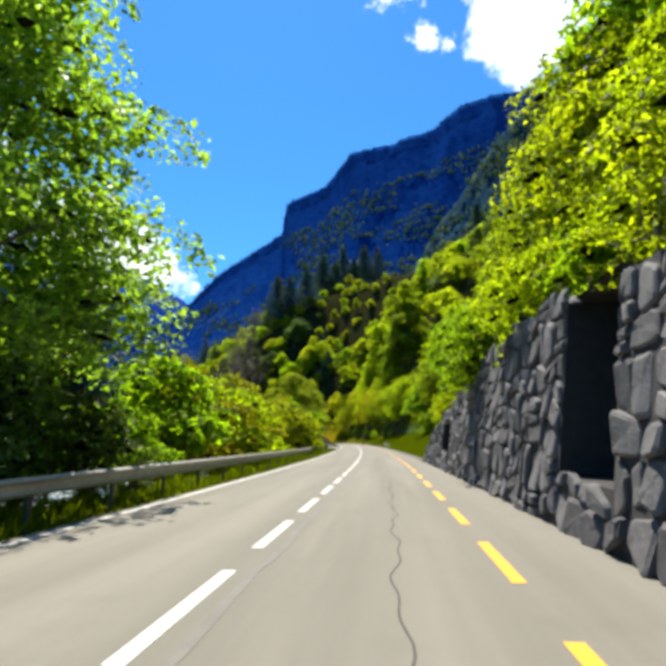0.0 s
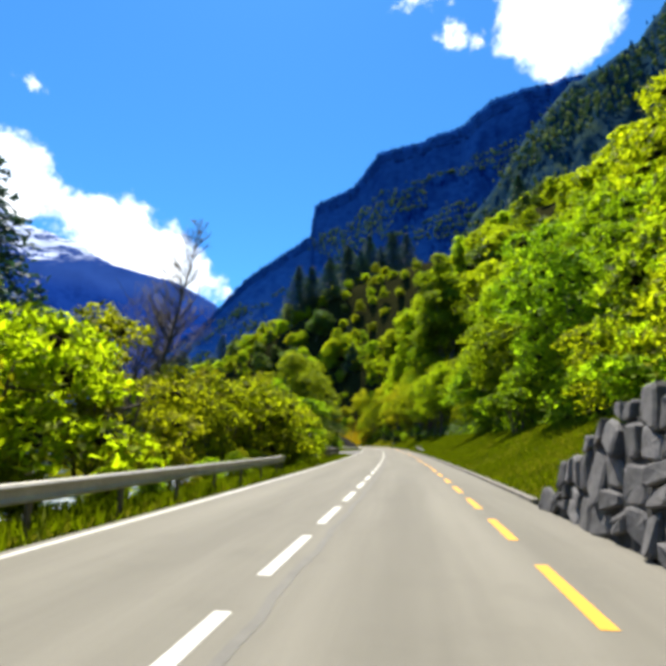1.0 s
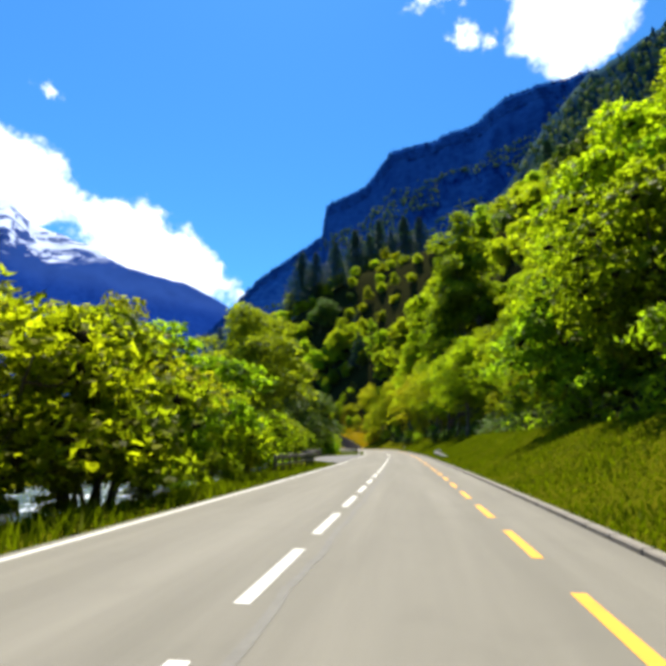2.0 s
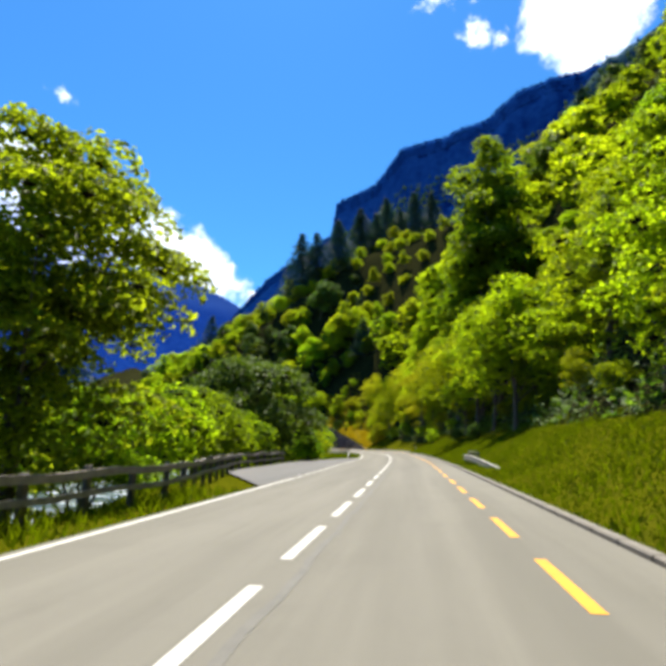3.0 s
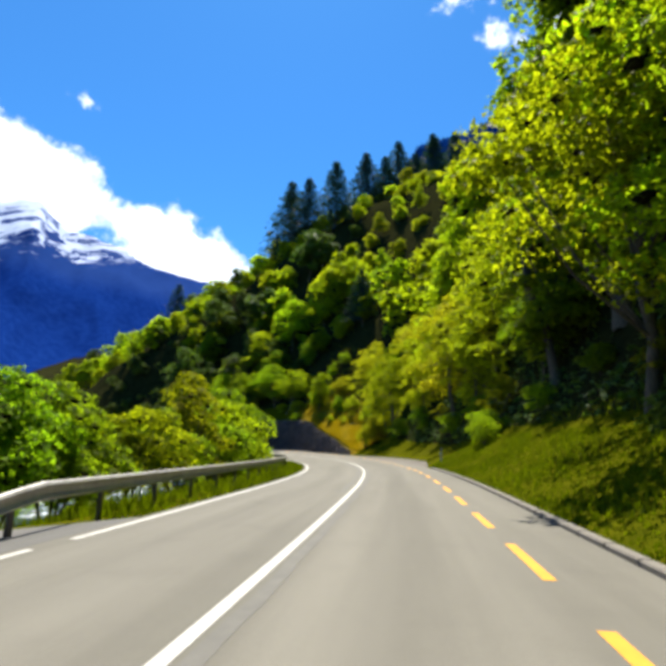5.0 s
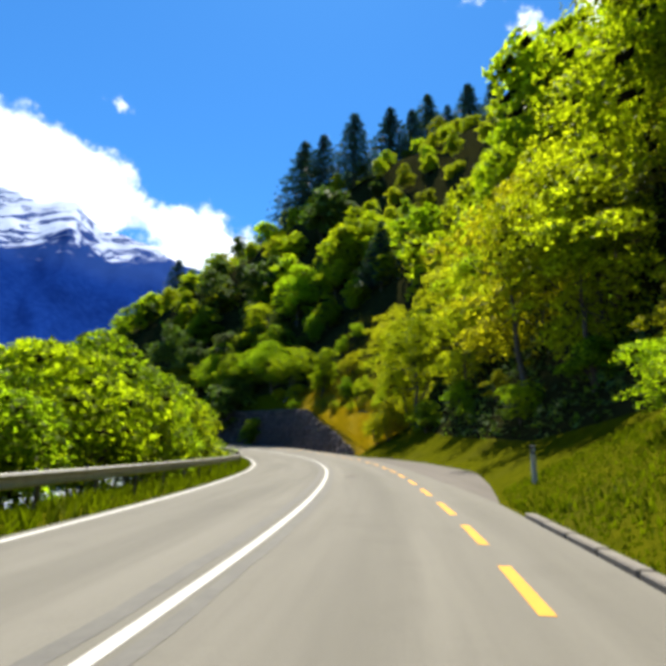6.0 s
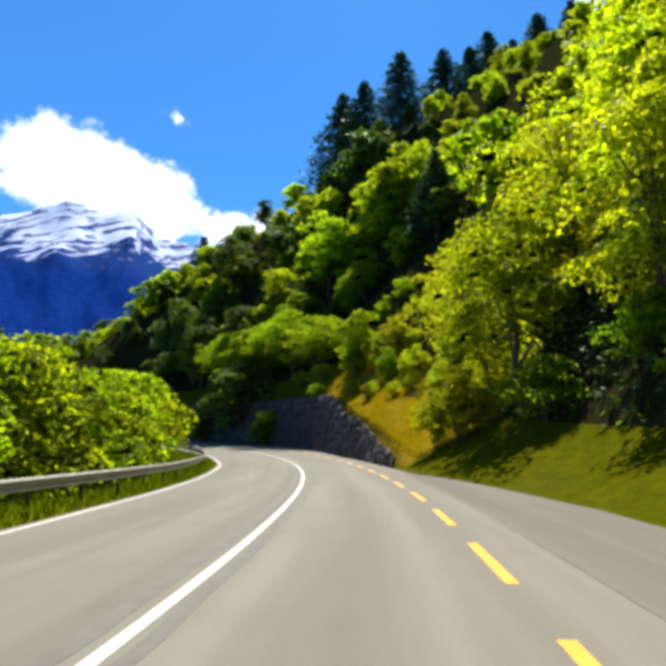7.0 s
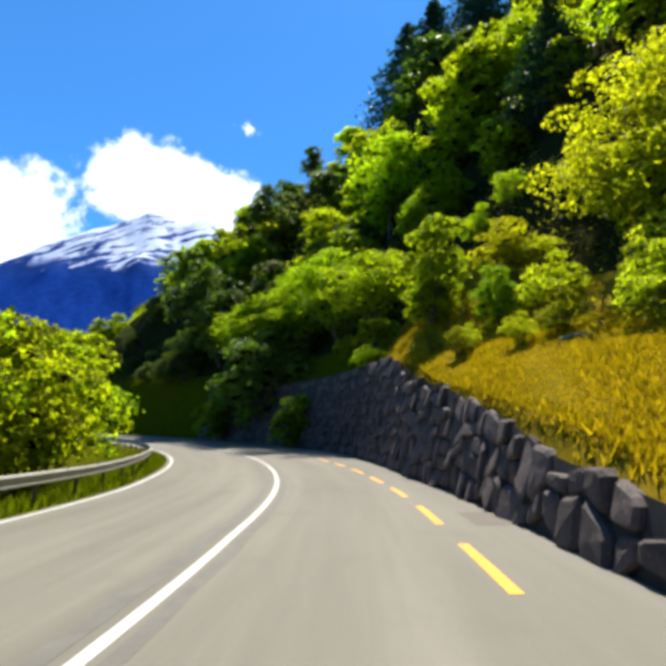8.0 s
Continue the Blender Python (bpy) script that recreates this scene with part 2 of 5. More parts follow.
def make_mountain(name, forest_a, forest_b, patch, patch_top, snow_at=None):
    """Far slopes, distance haze put into their blues: conifer forest with lighter broad-leaved patches lower down, and
    snow above a height.
    """
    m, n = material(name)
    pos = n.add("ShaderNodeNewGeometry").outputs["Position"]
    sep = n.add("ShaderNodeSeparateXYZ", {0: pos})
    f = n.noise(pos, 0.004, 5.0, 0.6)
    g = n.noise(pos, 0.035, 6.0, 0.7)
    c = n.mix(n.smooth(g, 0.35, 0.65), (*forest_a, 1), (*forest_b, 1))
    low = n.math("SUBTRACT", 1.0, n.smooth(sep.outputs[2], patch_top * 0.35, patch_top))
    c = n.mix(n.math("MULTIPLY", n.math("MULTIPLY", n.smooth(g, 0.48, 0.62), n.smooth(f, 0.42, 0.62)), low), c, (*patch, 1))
    if snow_at is not None:
        turn = n.add("ShaderNodeMapping", {"Vector": pos, "Rotation": (0.0, 0.0, -0.785)}).outputs[0]
        turn = n.add("ShaderNodeMapping", {"Vector": turn, "Rotation": (0.0, 0.55, 0.0)}).outputs[0]
        tilt = n.add("ShaderNodeMapping", {"Vector": turn, "Scale": (0.40, 0.8, 1.5)}).outputs[0]
        streak = n.noise(tilt, 0.0042, 9.0, 0.70, 0.6)
        rock = n.smooth(n.noise(tilt, 0.0085, 8.0, 0.68, 0.8), 0.49, 0.55)
        lim = n.math("ADD", sep.outputs[2], n.math("MULTIPLY", n.math("SUBTRACT", streak, 0.5), 1500.0))
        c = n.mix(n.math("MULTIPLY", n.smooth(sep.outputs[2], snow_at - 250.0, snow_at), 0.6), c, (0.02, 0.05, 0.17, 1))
        massif = n.math("SUBTRACT", 1.0, n.smooth(n.math("ADD", sep.outputs[0], n.math("MULTIPLY", streak, 500.0)), -1660.0, -1520.0))
        high = n.math("SUBTRACT", 1.0, n.math("MULTIPLY", n.smooth(sep.outputs[2], snow_at + 150.0, snow_at + 650.0), 0.25))
        k = n.math("MULTIPLY", n.math("MULTIPLY", n.smooth(lim, snow_at - 30.0, snow_at + 60.0), massif), n.math("SUBTRACT", 1.0, n.math("MULTIPLY", rock, high)))
        # snow greyed and blued to look hazy
        c = n.mix(k, c, (0.50, 0.55, 0.68, 1))
    finish(n, c, 1.0, specular=0.0)
    return m


# forest colours with the valley's blue haze painted in
MTN_HAZE = make_mountain("far_forest", (0.001, 0.013, 0.082), (0.004, 0.027, 0.118), (0.035, 0.06, 0.06), 700.0)
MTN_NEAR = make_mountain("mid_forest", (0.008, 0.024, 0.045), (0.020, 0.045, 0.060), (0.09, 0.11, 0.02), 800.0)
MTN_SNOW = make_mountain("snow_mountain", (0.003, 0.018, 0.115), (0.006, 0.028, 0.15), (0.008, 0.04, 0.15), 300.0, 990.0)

# ---------------------------------------------------------------- the road's line
LINE = [(-9.6, -60), (-6.5, -35), (-2.95, -10), (-1.7, 0), (-0.57, 10), (0.45, 20), (1.36, 30), (2.14, 40), (2.82, 50), (3.39, 60), (3.89, 70), (4.33, 80), (4.71, 90), (5.05, 100.0), (5.25, 110.0), (5.23, 120.0), (5.01, 130.0), (4.29, 139.99), (2.78, 149.95), (0.6, 159.88), (-2.43, 169.76), (-6.49, 179.61), (-11.93, 189.52)]


def make_line():
    pts = np.array(LINE, float)
    out = []
    for i in range(1, len(pts) - 2):
        p0, p1, p2, p3 = pts[i - 1:i + 3]
        for u in np.linspace(0, 1, 24, endpoint=False):
            out.append(0.5 * ((2 * p1) + (p2 - p0) * u + (2 * p0 - 5 * p1 + 4 * p2 - p3) * u * u + (3 * p1 - p0 - 3 * p2 + p3) * u ** 3))
    # the bend goes on to the left past the last corner in sight
    p = pts[-2].copy()
    h = math.atan2(-(out[-1][0] - out[-8][0]), out[-1][1] - out[-8][1])
    for k in range(320):
        if k > 0:
            h += 0.5 / 62.0 if h < radians(82) else 0.0
        out.append(p.copy())
        p = p + 0.5 * np.array((-math.sin(h), math.cos(h)))
    xy = np.array(out)
    seg = np.r_[0, np.cumsum(np.hypot(*np.diff(xy, axis=0).T))]
    zero = np.interp(0.0, xy[:300, 1], seg[:300])
    return seg - zero, xy


LS, LXY = make_line()
S_MAX = LS[-1] - 2
BANK = ([-50, 105, 131, 142, 153, 164, 175, 192, 400], [0, 0, 0.9, 1.4, 2.1, 2.8, 3.7, 4.3, 4.3])
GRADE = ([-50, 80, 100, 120, 140, 160, 175, 190, 205, 225, 260, 400], [0, 0, 0.03, 0.06, 0.12, 0.13, 0.17, 0.31, 0.61, 0.92, 1.22, 1.22])


def at(s, d):
    """The place d metres right of the centre line at s metres along it (arrays too)."""
    s, d = np.broadcast_arrays(np.asarray(s, float), np.asarray(d, float))
    x, y = np.interp(s, LS, LXY[:, 0]), np.interp(s, LS, LXY[:, 1])
    tx = np.interp(s + 0.8, LS, LXY[:, 0]) - np.interp(s - 0.8, LS, LXY[:, 0])
    ty = np.interp(s + 0.8, LS, LXY[:, 1]) - np.interp(s - 0.8, LS, LXY[:, 1])
    ln = np.hypot(tx, ty)
    return x + d * ty / ln, y - d * tx / ln


def heading(s):
    """Radians that the road has turned to the left of +y."""
    x0, y0 = at(s - 0.5, 0)
    x1, y1 = at(s + 0.5, 0)
    return math.atan2(-(x1 - x0), y1 - y0)


def banked(s, d):
    """The road surface's height: its gentle grade and the cross slope of the bend."""
    return np.interp(s, *GRADE) + np.clip(d, -9, 9) * np.tan(np.radians(np.interp(s, *BANK)))


def left_edge(s):
    return np.interp(s, [0, 115, 135, 145, 155, 165, 175, 185, 195, 210, 230], [-3.55, -3.5, -3.58, -3.9, -4.3, -4.71, -4.93, -4.97, -4.96, -4.67, -4.39])


def right_edge(s):
    return np.interp(s, [-60, 140, 143, 148, 154, 163, 169, 174, 180, 191, 206, 400], [4.15, 4.2, 4.3, 5.4, 6.6, 6.4, 5.6, 4.6, 4.4, 4.4, 5.8, 5.8])


def wall_height(s):
    """The height of the two retaining walls along the road's right side."""
    return np.interp(s, [-60, 2, 6, 9, 12, 15.5, 17, 19, 24, 29, 31, 32.5, 177, 178, 181, 183, 186.5, 192, 197, 204, 230, 400],
                     [3.6, 3.6, 3.6, 3.8, 4.1, 3.9, 3.6, 3.3, 2.6, 1.7, 0.8, 0.0, 0.0, 0.7, 1.15, 1.7, 2.5, 3.7, 5.2, 5.6, 5.6, 5.6])


def relief(s, d):
    """The ground's height beside the road."""
    s, d = np.broadcast_arrays(np.asarray(s, float), np.asarray(d, float))
    re, le = right_edge(s), left_edge(s)
    z0 = banked(s, d) - 0.10
    wob = 0.25 * np.sin(s * 0.37 + d * 0.5) + 0.18 * np.sin(s * 0.13 - d * 0.9 + 1.7)
    # right: wall or grass bank, then the steep wooded slope
    wh = wall_height(s)
    foot = np.interp(s, [-60, 60, 110, 175, 180, 193, 200, 400], [9.5, 9.5, 9.0, 9.0, 12.5, 12.0, 7.5, 6.5])
    steep = np.interp(s, [-60, 40, 90, 112, 130, 150, 168, 183, 200, 215, 230], [0.75, 0.78, 0.85, 1.0, 1.3, 1.5, 1.42, 1.08, 1.05, 1.18, 1.35])
    cap = np.interp(s, [-60, 0, 60, 90, 120, 145, 165, 185, 200, 215, 225, 236, 242, 248, 254, 260, 266, 272, 282, 300, 400],
                    [16, 18, 24, 28, 34, 42, 48, 50, 50, 50, 44, 31, 26, 21, 17, 14, 10, 5, 2, 1, 0])
    off = d - re
    bank_z = np.where(wh > 0.05, np.interp(off, [0, 1.15, 1.45, 1.9], [0, 0, 0.97, 1.0]) * wh + np.clip(off - 1.6, 0, 99) * 0.45,
                      np.clip(off - 0.15, 0, None) * 0.50)
    up = np.clip(d - foot, 0, None)
    hill = np.where(up < 36, up * steep, 36 * steep + (up - 36) * np.minimum(steep, 0.8)) - 0.35 * np.clip(up, 0, 3)
    hill = np.minimum(hill, cap)
    right = bank_z + hill + np.clip(up / 6, 0, 1) * wob * 4
    # left: a verge, the drop to the river, and the far bank
    lay = np.interp(s, [80, 86, 90, 104, 116, 119], [0, 0.6, 1, 1, 0.5, 0])
    edge = le - 1.6 - 2.8 * lay
    fall = np.clip(edge - d, 0, None)
    left = np.interp(fall, [0, 2.5, 7, 9, 22, 27, 45], [0.0, -0.5, -2.0, -3.0, -3.0, -1.2, 0.3]) + np.clip(fall / 4, 0, 1) * wob * 0.6
    z = z0 + np.where(d > re, right, 0) + np.where(d < edge, left, 0)
    return z


# ---------------------------------------------------------------- building helpers
def mesh_of(name, verts, faces, mat, smooth=False):
    me = bpy.data.meshes.new(name)
    me.from_pydata([tuple(v) for v in verts], [], faces)
    if mat is not None:
        me.materials.append(mat)
    if smooth:
        me.polygons.foreach_set("use_smooth", [True] * len(me.polygons))
    me.update()
    return me


def link(name, me, parent=None, label="", category="", group="", kind=""):
    ob = new(name, me)
    ob.parent = parent
    return tagged(ob, label, category, group, kind)


def part(name, bm, mat, parent, label=""):
    me = bpy.data.meshes.new(name)
    bm.to_mesh(me)
    bm.free()
    me.materials.append(mat)
    return link(name, me, parent, label)


def empty(name, m, label, category, group=""):
    ob = new(name)
    ob.empty_display_size = 0.2
    ob.matrix_basis = m
    return tagged(ob, label, category, group)


def ribbon(name, ss, ds, zf, mat, label="", category="", kind="", uv=False, parent=None):
    """A sheet swept along the road: rows at ss, columns from ds (numbers or functions of s)."""
    ss = np.asarray(ss, float)
    cols = [np.array([d(s) for s in ss]) if callable(d) else np.full(len(ss), float(d)) for d in ds]
    verts, uvs = [], []
    D = np.stack(cols, 1)
    S = np.repeat(ss[:, None], D.shape[1], 1)
    X, Y = at(S, D)
    Z = zf(S, D)
    verts = np.stack([X, Y, Z], -1).reshape(-1, 3)
    w = D.shape[1]
    faces = [(i * w + j, i * w + j + 1, (i + 1) * w + j + 1, (i + 1) * w + j) for i in range(len(ss) - 1) for j in range(w - 1)]
    me = mesh_of(name, verts.tolist(), faces, mat, True)
    if uv:
        lay = me.uv_layers.new()
        idx = np.array([v for f in faces for v in f])
        lay.data.foreach_set("uv", np.stack([D.ravel()[idx], S.ravel()[idx]], -1).ravel())
    return link(name, me, parent, label, category, "", kind)


def box_bm(bm, lo, hi, m=None, bevel=0.0):
    r = bmesh.ops.create_cube(bm, size=1.0)
    c = [(a + b) / 2 for a, b in zip(lo, hi)]
    sc = [b - a for a, b in zip(lo, hi)]
    mat = Matrix.Translation(c) @ Matrix.Diagonal((*sc, 1))
    bmesh.ops.transform(bm, matrix=(m @ mat) if m is not None else mat, verts=r["verts"])
    if bevel:
        es = list({e for v in r["verts"] for e in v.link_edges})
        bmesh.ops.bevel(bm, geom=es, offset=bevel, segments=1, affect="EDGES")


def tube(path, radii, sides=7):
    """Vertices and faces of a tapered tube along a path."""
    verts, faces = [], []
    path = [Vector(p) for p in path]
    for i, p in enumerate(path):
        t = (path[min(i + 1, len(path) - 1)] - path[max(i - 1, 0)]).normalized()
        a = t.orthogonal().normalized()
        b = t.cross(a)
        for k in range(sides):
            w = 2 * math.pi * k / sides
            verts.append(p + (a * math.cos(w) + b * math.sin(w)) * radii[i])
    for i in range(len(path) - 1):
        for k in range(sides):
            q = (k + 1) % sides
            faces.append((i * sides + k, i * sides + q, (i + 1) * sides + q, (i + 1) * sides + k))
    faces.append(tuple(range((len(path) - 1) * sides, len(path) * sides)))
    return verts, faces


def join(pieces):
    verts, faces = [], []
    for v, f in pieces:
        o = len(verts)
        verts += list(v)
        faces += [tuple(i + o for i in q) for q in f]
    return verts, faces


# ---------------------------------------------------------------- ground, road, river
ss_fine = np.arange(-32, S_MAX - 2, 1.0)
d_cols = [-48, -44, -40, -36, -33, -30, -27, -24, -21, -18, -16, -14, -12.5, -11, -9.8, -8.6, -7.6, -6.8, -6, -5.3, -4.6, -3.6, 0, 3.6,
          4.1, 4.35, 4.6, 4.85, 5.1, 5.4, 5.8, 6.3, 6.9, 7.6, 8.4, 9.2, 10, 11, 12, 13.5, 15, 17, 19, 22, 25, 28, 32, 36, 41, 46, 52, 58, 66, 76]
near_cols, wood_cols = [d for d in d_cols if d <= 9.2], [d for d in d_cols if d >= 9.2]
ribbon("roadside_ground", ss_fine, near_cols, relief, SOIL, "grassy roadside ground falling to the river", "ground", "structure")
ribbon("hillside", ss_fine, wood_cols, relief, SHADED_LITTER, "steep wooded valley side with leaf litter darkened to stand for shade", "hillside", "structure")


def flat_z(h):
    return lambda S, D: banked(S, D) + h


ROAD_S = np.arange(-32, S_MAX - 2, 1.0)
ribbon("road", ROAD_S, [left_edge, -3.0, -2, -1, 0, 1, 2, 3, 3.8, right_edge], flat_z(0.0), ASPHALT, "pale sun-bleached two-lane asphalt road", "road", "structure", True)


def big_ground():
    r = [30, 200, 600, 1500, 3000, 4600]
    verts, faces = [(0, 120, -4.6)], []
    k = 48
    for q in r:
        for i in range(k):
            a = 2 * math.pi * i / k
            verts.append((q * math.cos(a), 120 + q * math.sin(a), -4.6))
    for i in range(k):
        faces.append((0, 1 + i, 1 + (i + 1) % k))
    for j in range(len(r) - 1):
        for i in range(k):
            a, b = 1 + j * k + i, 1 + j * k + (i + 1) % k
            faces.append((a, a + k, b + k, b))
    link("ground", mesh_of("ground", verts, faces, SOIL), None, "green valley floor reaching to the mountains", "ground", "", "structure")


big_ground()
ribbon("river", np.arange(-32, 215, 2.0), [-30, -26, -22, -18, -14, -11], lambda S, D: -2.1 + 0.0 * S, WATER, "shallow white-foaming mountain river", "river", "structure")


# ---------------------------------------------------------------- mountains
def mountain(name, ridge, dist, depth, mat, label, rough, foot_el=-1.0, seed=0.0):
    """A far mountain: its ridge as (azimuth, elevation) seen from the valley, its foot nearer by depth."""
    az = np.array([r[0] for r in ridge], float)
    el = np.array([r[1] for r in ridge], float)
    cols = np.linspace(az[0], az[-1], 260)
    rows = 44
    verts, faces = [], []
    for i, a in enumerate(cols):
        e = np.interp(a, az, el)
        top = dist * math.tan(radians(e))
        for j in range(rows + 6):
            f = min(j / (rows - 1), 1.0)
            back = max(0, j - rows + 1)
            q = dist - depth * (1 - f) + back * depth * 0.12
            z = -5 + (top + 5) * f ** 1.25 - back * top * 0.10
            p = Vector((a * 0.13, f * 2.3, seed))
            nz = noise.fractal(p * 1.3, 1.0, 2.1, 4)
            rz = noise.ridged_multi_fractal(p * 1.1 + Vector((3, 1, 7)), 1.1, 2.0, 4, 1.0, 2.0)
            amp = rough * dist * min(1.0, f * 3)
            q += amp * (nz * 1.0 - (rz - 1.0) * 0.6)
            z += amp * 0.16 * (rz - 1.0) * (1.0 if 0 < f < 0.95 else 0.35)
            w = radians(a)
            verts.append((q * math.sin(w), q * math.cos(w), z))
    n = rows + 6
    for i in range(len(cols) - 1):
        for j in range(n - 1):
            faces.append((i * n + j, (i + 1) * n + j, (i + 1) * n + j + 1, i * n + j + 1))
    MOUNTAIN_SPOTS[name] = (verts, n, rows)
    return link(name, mesh_of(name, verts, faces, mat, True), None, label, "mountain", "", "structure")


MOUNTAIN_SPOTS = {}


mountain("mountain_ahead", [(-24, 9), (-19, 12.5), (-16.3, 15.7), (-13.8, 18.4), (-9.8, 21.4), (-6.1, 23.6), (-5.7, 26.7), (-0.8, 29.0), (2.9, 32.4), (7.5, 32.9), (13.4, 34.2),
                            (16.8, 35.7), (20.1, 36.2), (25.5, 35.8), (32, 35), (45, 30)], 2300, 1300, MTN_HAZE, "forested mountain tinted haze blue, with a stepped ridge", 0.014, seed=1.0)
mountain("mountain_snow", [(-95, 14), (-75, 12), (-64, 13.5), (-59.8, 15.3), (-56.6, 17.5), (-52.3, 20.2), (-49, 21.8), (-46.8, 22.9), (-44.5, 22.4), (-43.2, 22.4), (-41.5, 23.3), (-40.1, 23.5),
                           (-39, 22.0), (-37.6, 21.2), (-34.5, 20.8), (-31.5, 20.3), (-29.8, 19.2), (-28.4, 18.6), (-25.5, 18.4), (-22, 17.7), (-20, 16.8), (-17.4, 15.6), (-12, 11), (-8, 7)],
         3600, 2100, MTN_SNOW, "alpine mountain tinted haze blue, with a snow-streaked summit", 0.018, seed=5.0)
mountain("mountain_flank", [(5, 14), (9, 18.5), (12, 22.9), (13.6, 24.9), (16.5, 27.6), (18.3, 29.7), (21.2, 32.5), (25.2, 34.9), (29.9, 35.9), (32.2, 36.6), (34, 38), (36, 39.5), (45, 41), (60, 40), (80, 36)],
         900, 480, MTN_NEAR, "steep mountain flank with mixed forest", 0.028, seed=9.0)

# ---------------------------------------------------------------- trees
def leaves_mesh(name, pos, nrm, size, rng, mat, slim=0.62, jitter=0.7, cores=None, fine=False):
    """One mesh of many small leaves at pos, facing roughly along nrm."""
    k = len(pos)
    nv = nrm * 0.8 + (0.0, 0.0, 0.45) + rng.normal(0, jitter, (k, 3))
    nv /= np.linalg.norm(nv, axis=1)[:, None] + 1e-9
    a = np.cross(nv, rng.normal(0, 1, (k, 3)))
    a /= np.linalg.norm(a, axis=1)[:, None] + 1e-9
    b = np.cross(nv, a)
    sz = size * rng.uniform(0.6, 1.35, k)[:, None]
    tip, side, fold = a * sz * 0.5, b * sz * 0.5 * slim, nv * sz * 0.10
    corners = [pos - tip, pos + side + fold, pos + tip, pos - side + fold] if fine else [pos - tip * 0.9 - side, pos + tip * 1.2 + fold, pos - tip * 0.6 + side * 1.3 - fold]
    w = len(corners)
    v = np.stack(corners, 1).reshape(-1, 3)
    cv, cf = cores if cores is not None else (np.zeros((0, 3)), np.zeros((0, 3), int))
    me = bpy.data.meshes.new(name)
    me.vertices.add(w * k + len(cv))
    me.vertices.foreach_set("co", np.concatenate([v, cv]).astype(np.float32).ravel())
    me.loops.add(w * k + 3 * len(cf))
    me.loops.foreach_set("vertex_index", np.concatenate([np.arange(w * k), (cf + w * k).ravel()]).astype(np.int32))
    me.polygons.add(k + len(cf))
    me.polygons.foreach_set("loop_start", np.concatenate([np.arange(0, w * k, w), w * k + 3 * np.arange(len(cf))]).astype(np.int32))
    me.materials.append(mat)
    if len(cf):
        # the cores' near-black stands for shade between the leaves
        me.materials.append(CORE_SHADE)
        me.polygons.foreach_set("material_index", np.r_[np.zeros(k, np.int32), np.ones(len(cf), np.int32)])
    me.update(calc_edges=True)
    return me


OCTA = (np.array([(1, 0, 0), (0, 1, 0), (-1, 0, 0), (0, -1, 0), (0, 0, 1), (0, 0, -1)], float), np.array([(0, 1, 4), (1, 2, 4), (2, 3, 4), (3, 0, 4), (1, 0, 5), (2, 1, 5), (3, 2, 5), (0, 3, 5)]))


def bough(q, axis, r):
    """Draws a round lobe out away from the trunk and lets its outer end droop."""
    o = axis / (np.linalg.norm(axis, axis=1)[:, None] + 0.3)
    k = (q[:, :2] * o).sum(1)
    out = q.copy()
    out[:, :2] += o * (0.55 * k)[:, None]
    out[:, 2] -= 0.38 * k + 0.10 * k * np.abs(k) / r
    return out


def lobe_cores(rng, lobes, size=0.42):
    """Knobbly dark bodies, added for shade inside each lobe, that the leaves cover."""
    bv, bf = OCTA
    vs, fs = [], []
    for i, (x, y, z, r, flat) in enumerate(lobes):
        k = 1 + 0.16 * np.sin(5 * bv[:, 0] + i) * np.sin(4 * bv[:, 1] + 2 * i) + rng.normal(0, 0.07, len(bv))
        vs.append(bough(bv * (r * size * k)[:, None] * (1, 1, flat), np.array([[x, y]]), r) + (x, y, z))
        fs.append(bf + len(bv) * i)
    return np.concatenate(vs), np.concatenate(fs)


def lobed_points(rng, lobes, count, shell=0.72, up=0.25):
    """Points and outward directions over the skins of round lobes (x, y, z, radius, flatness)."""
    lobes = np.array(lobes, float)
    w = lobes[:, 3] ** 2
    pick = rng.choice(len(lobes), count, p=w / w.sum())
    u = rng.normal(0, 1, (count, 3))
    u[:, 2] += up
    u /= np.linalg.norm(u, axis=1)[:, None]
    r = lobes[pick, 3] * (shell + (1.08 - shell) * rng.random(count) ** 0.6)
    # uneven skin
    r *= 1 + 0.16 * np.sin(5 * u[:, 0] + pick) * np.sin(4 * u[:, 1] + 2 * pick) + 0.10 * np.sin(9 * u[:, 2] + 3 * pick)
    q = u * r[:, None] * np.stack([np.ones(count), np.ones(count), lobes[pick, 4]], 1)
    return lobes[pick, :3] + bough(q, lobes[pick, :2], lobes[pick, 3]), u


def crown_lobes(rng, centre, radius, height, count, size):
    """Round lobes spread unevenly through an egg-shaped crown."""
    out = []
    for _ in range(count):
        u = rng.normal(0, 1, 3)
        u /= np.linalg.norm(u)
        r = rng.random() ** 0.45
        x, y, z = u[0] * r * radius, u[1] * r * radius, u[2] * r * height
        x, y = x * (1 - 0.25 * max(0, z / height)), y * (1 - 0.25 * max(0, z / height))
        q = size * rng.uniform(0.7, 1.25)
        out.append((centre[0] + x, centre[1] + y, centre[2] + z, q, rng.uniform(0.42, 0.68)))
    return out


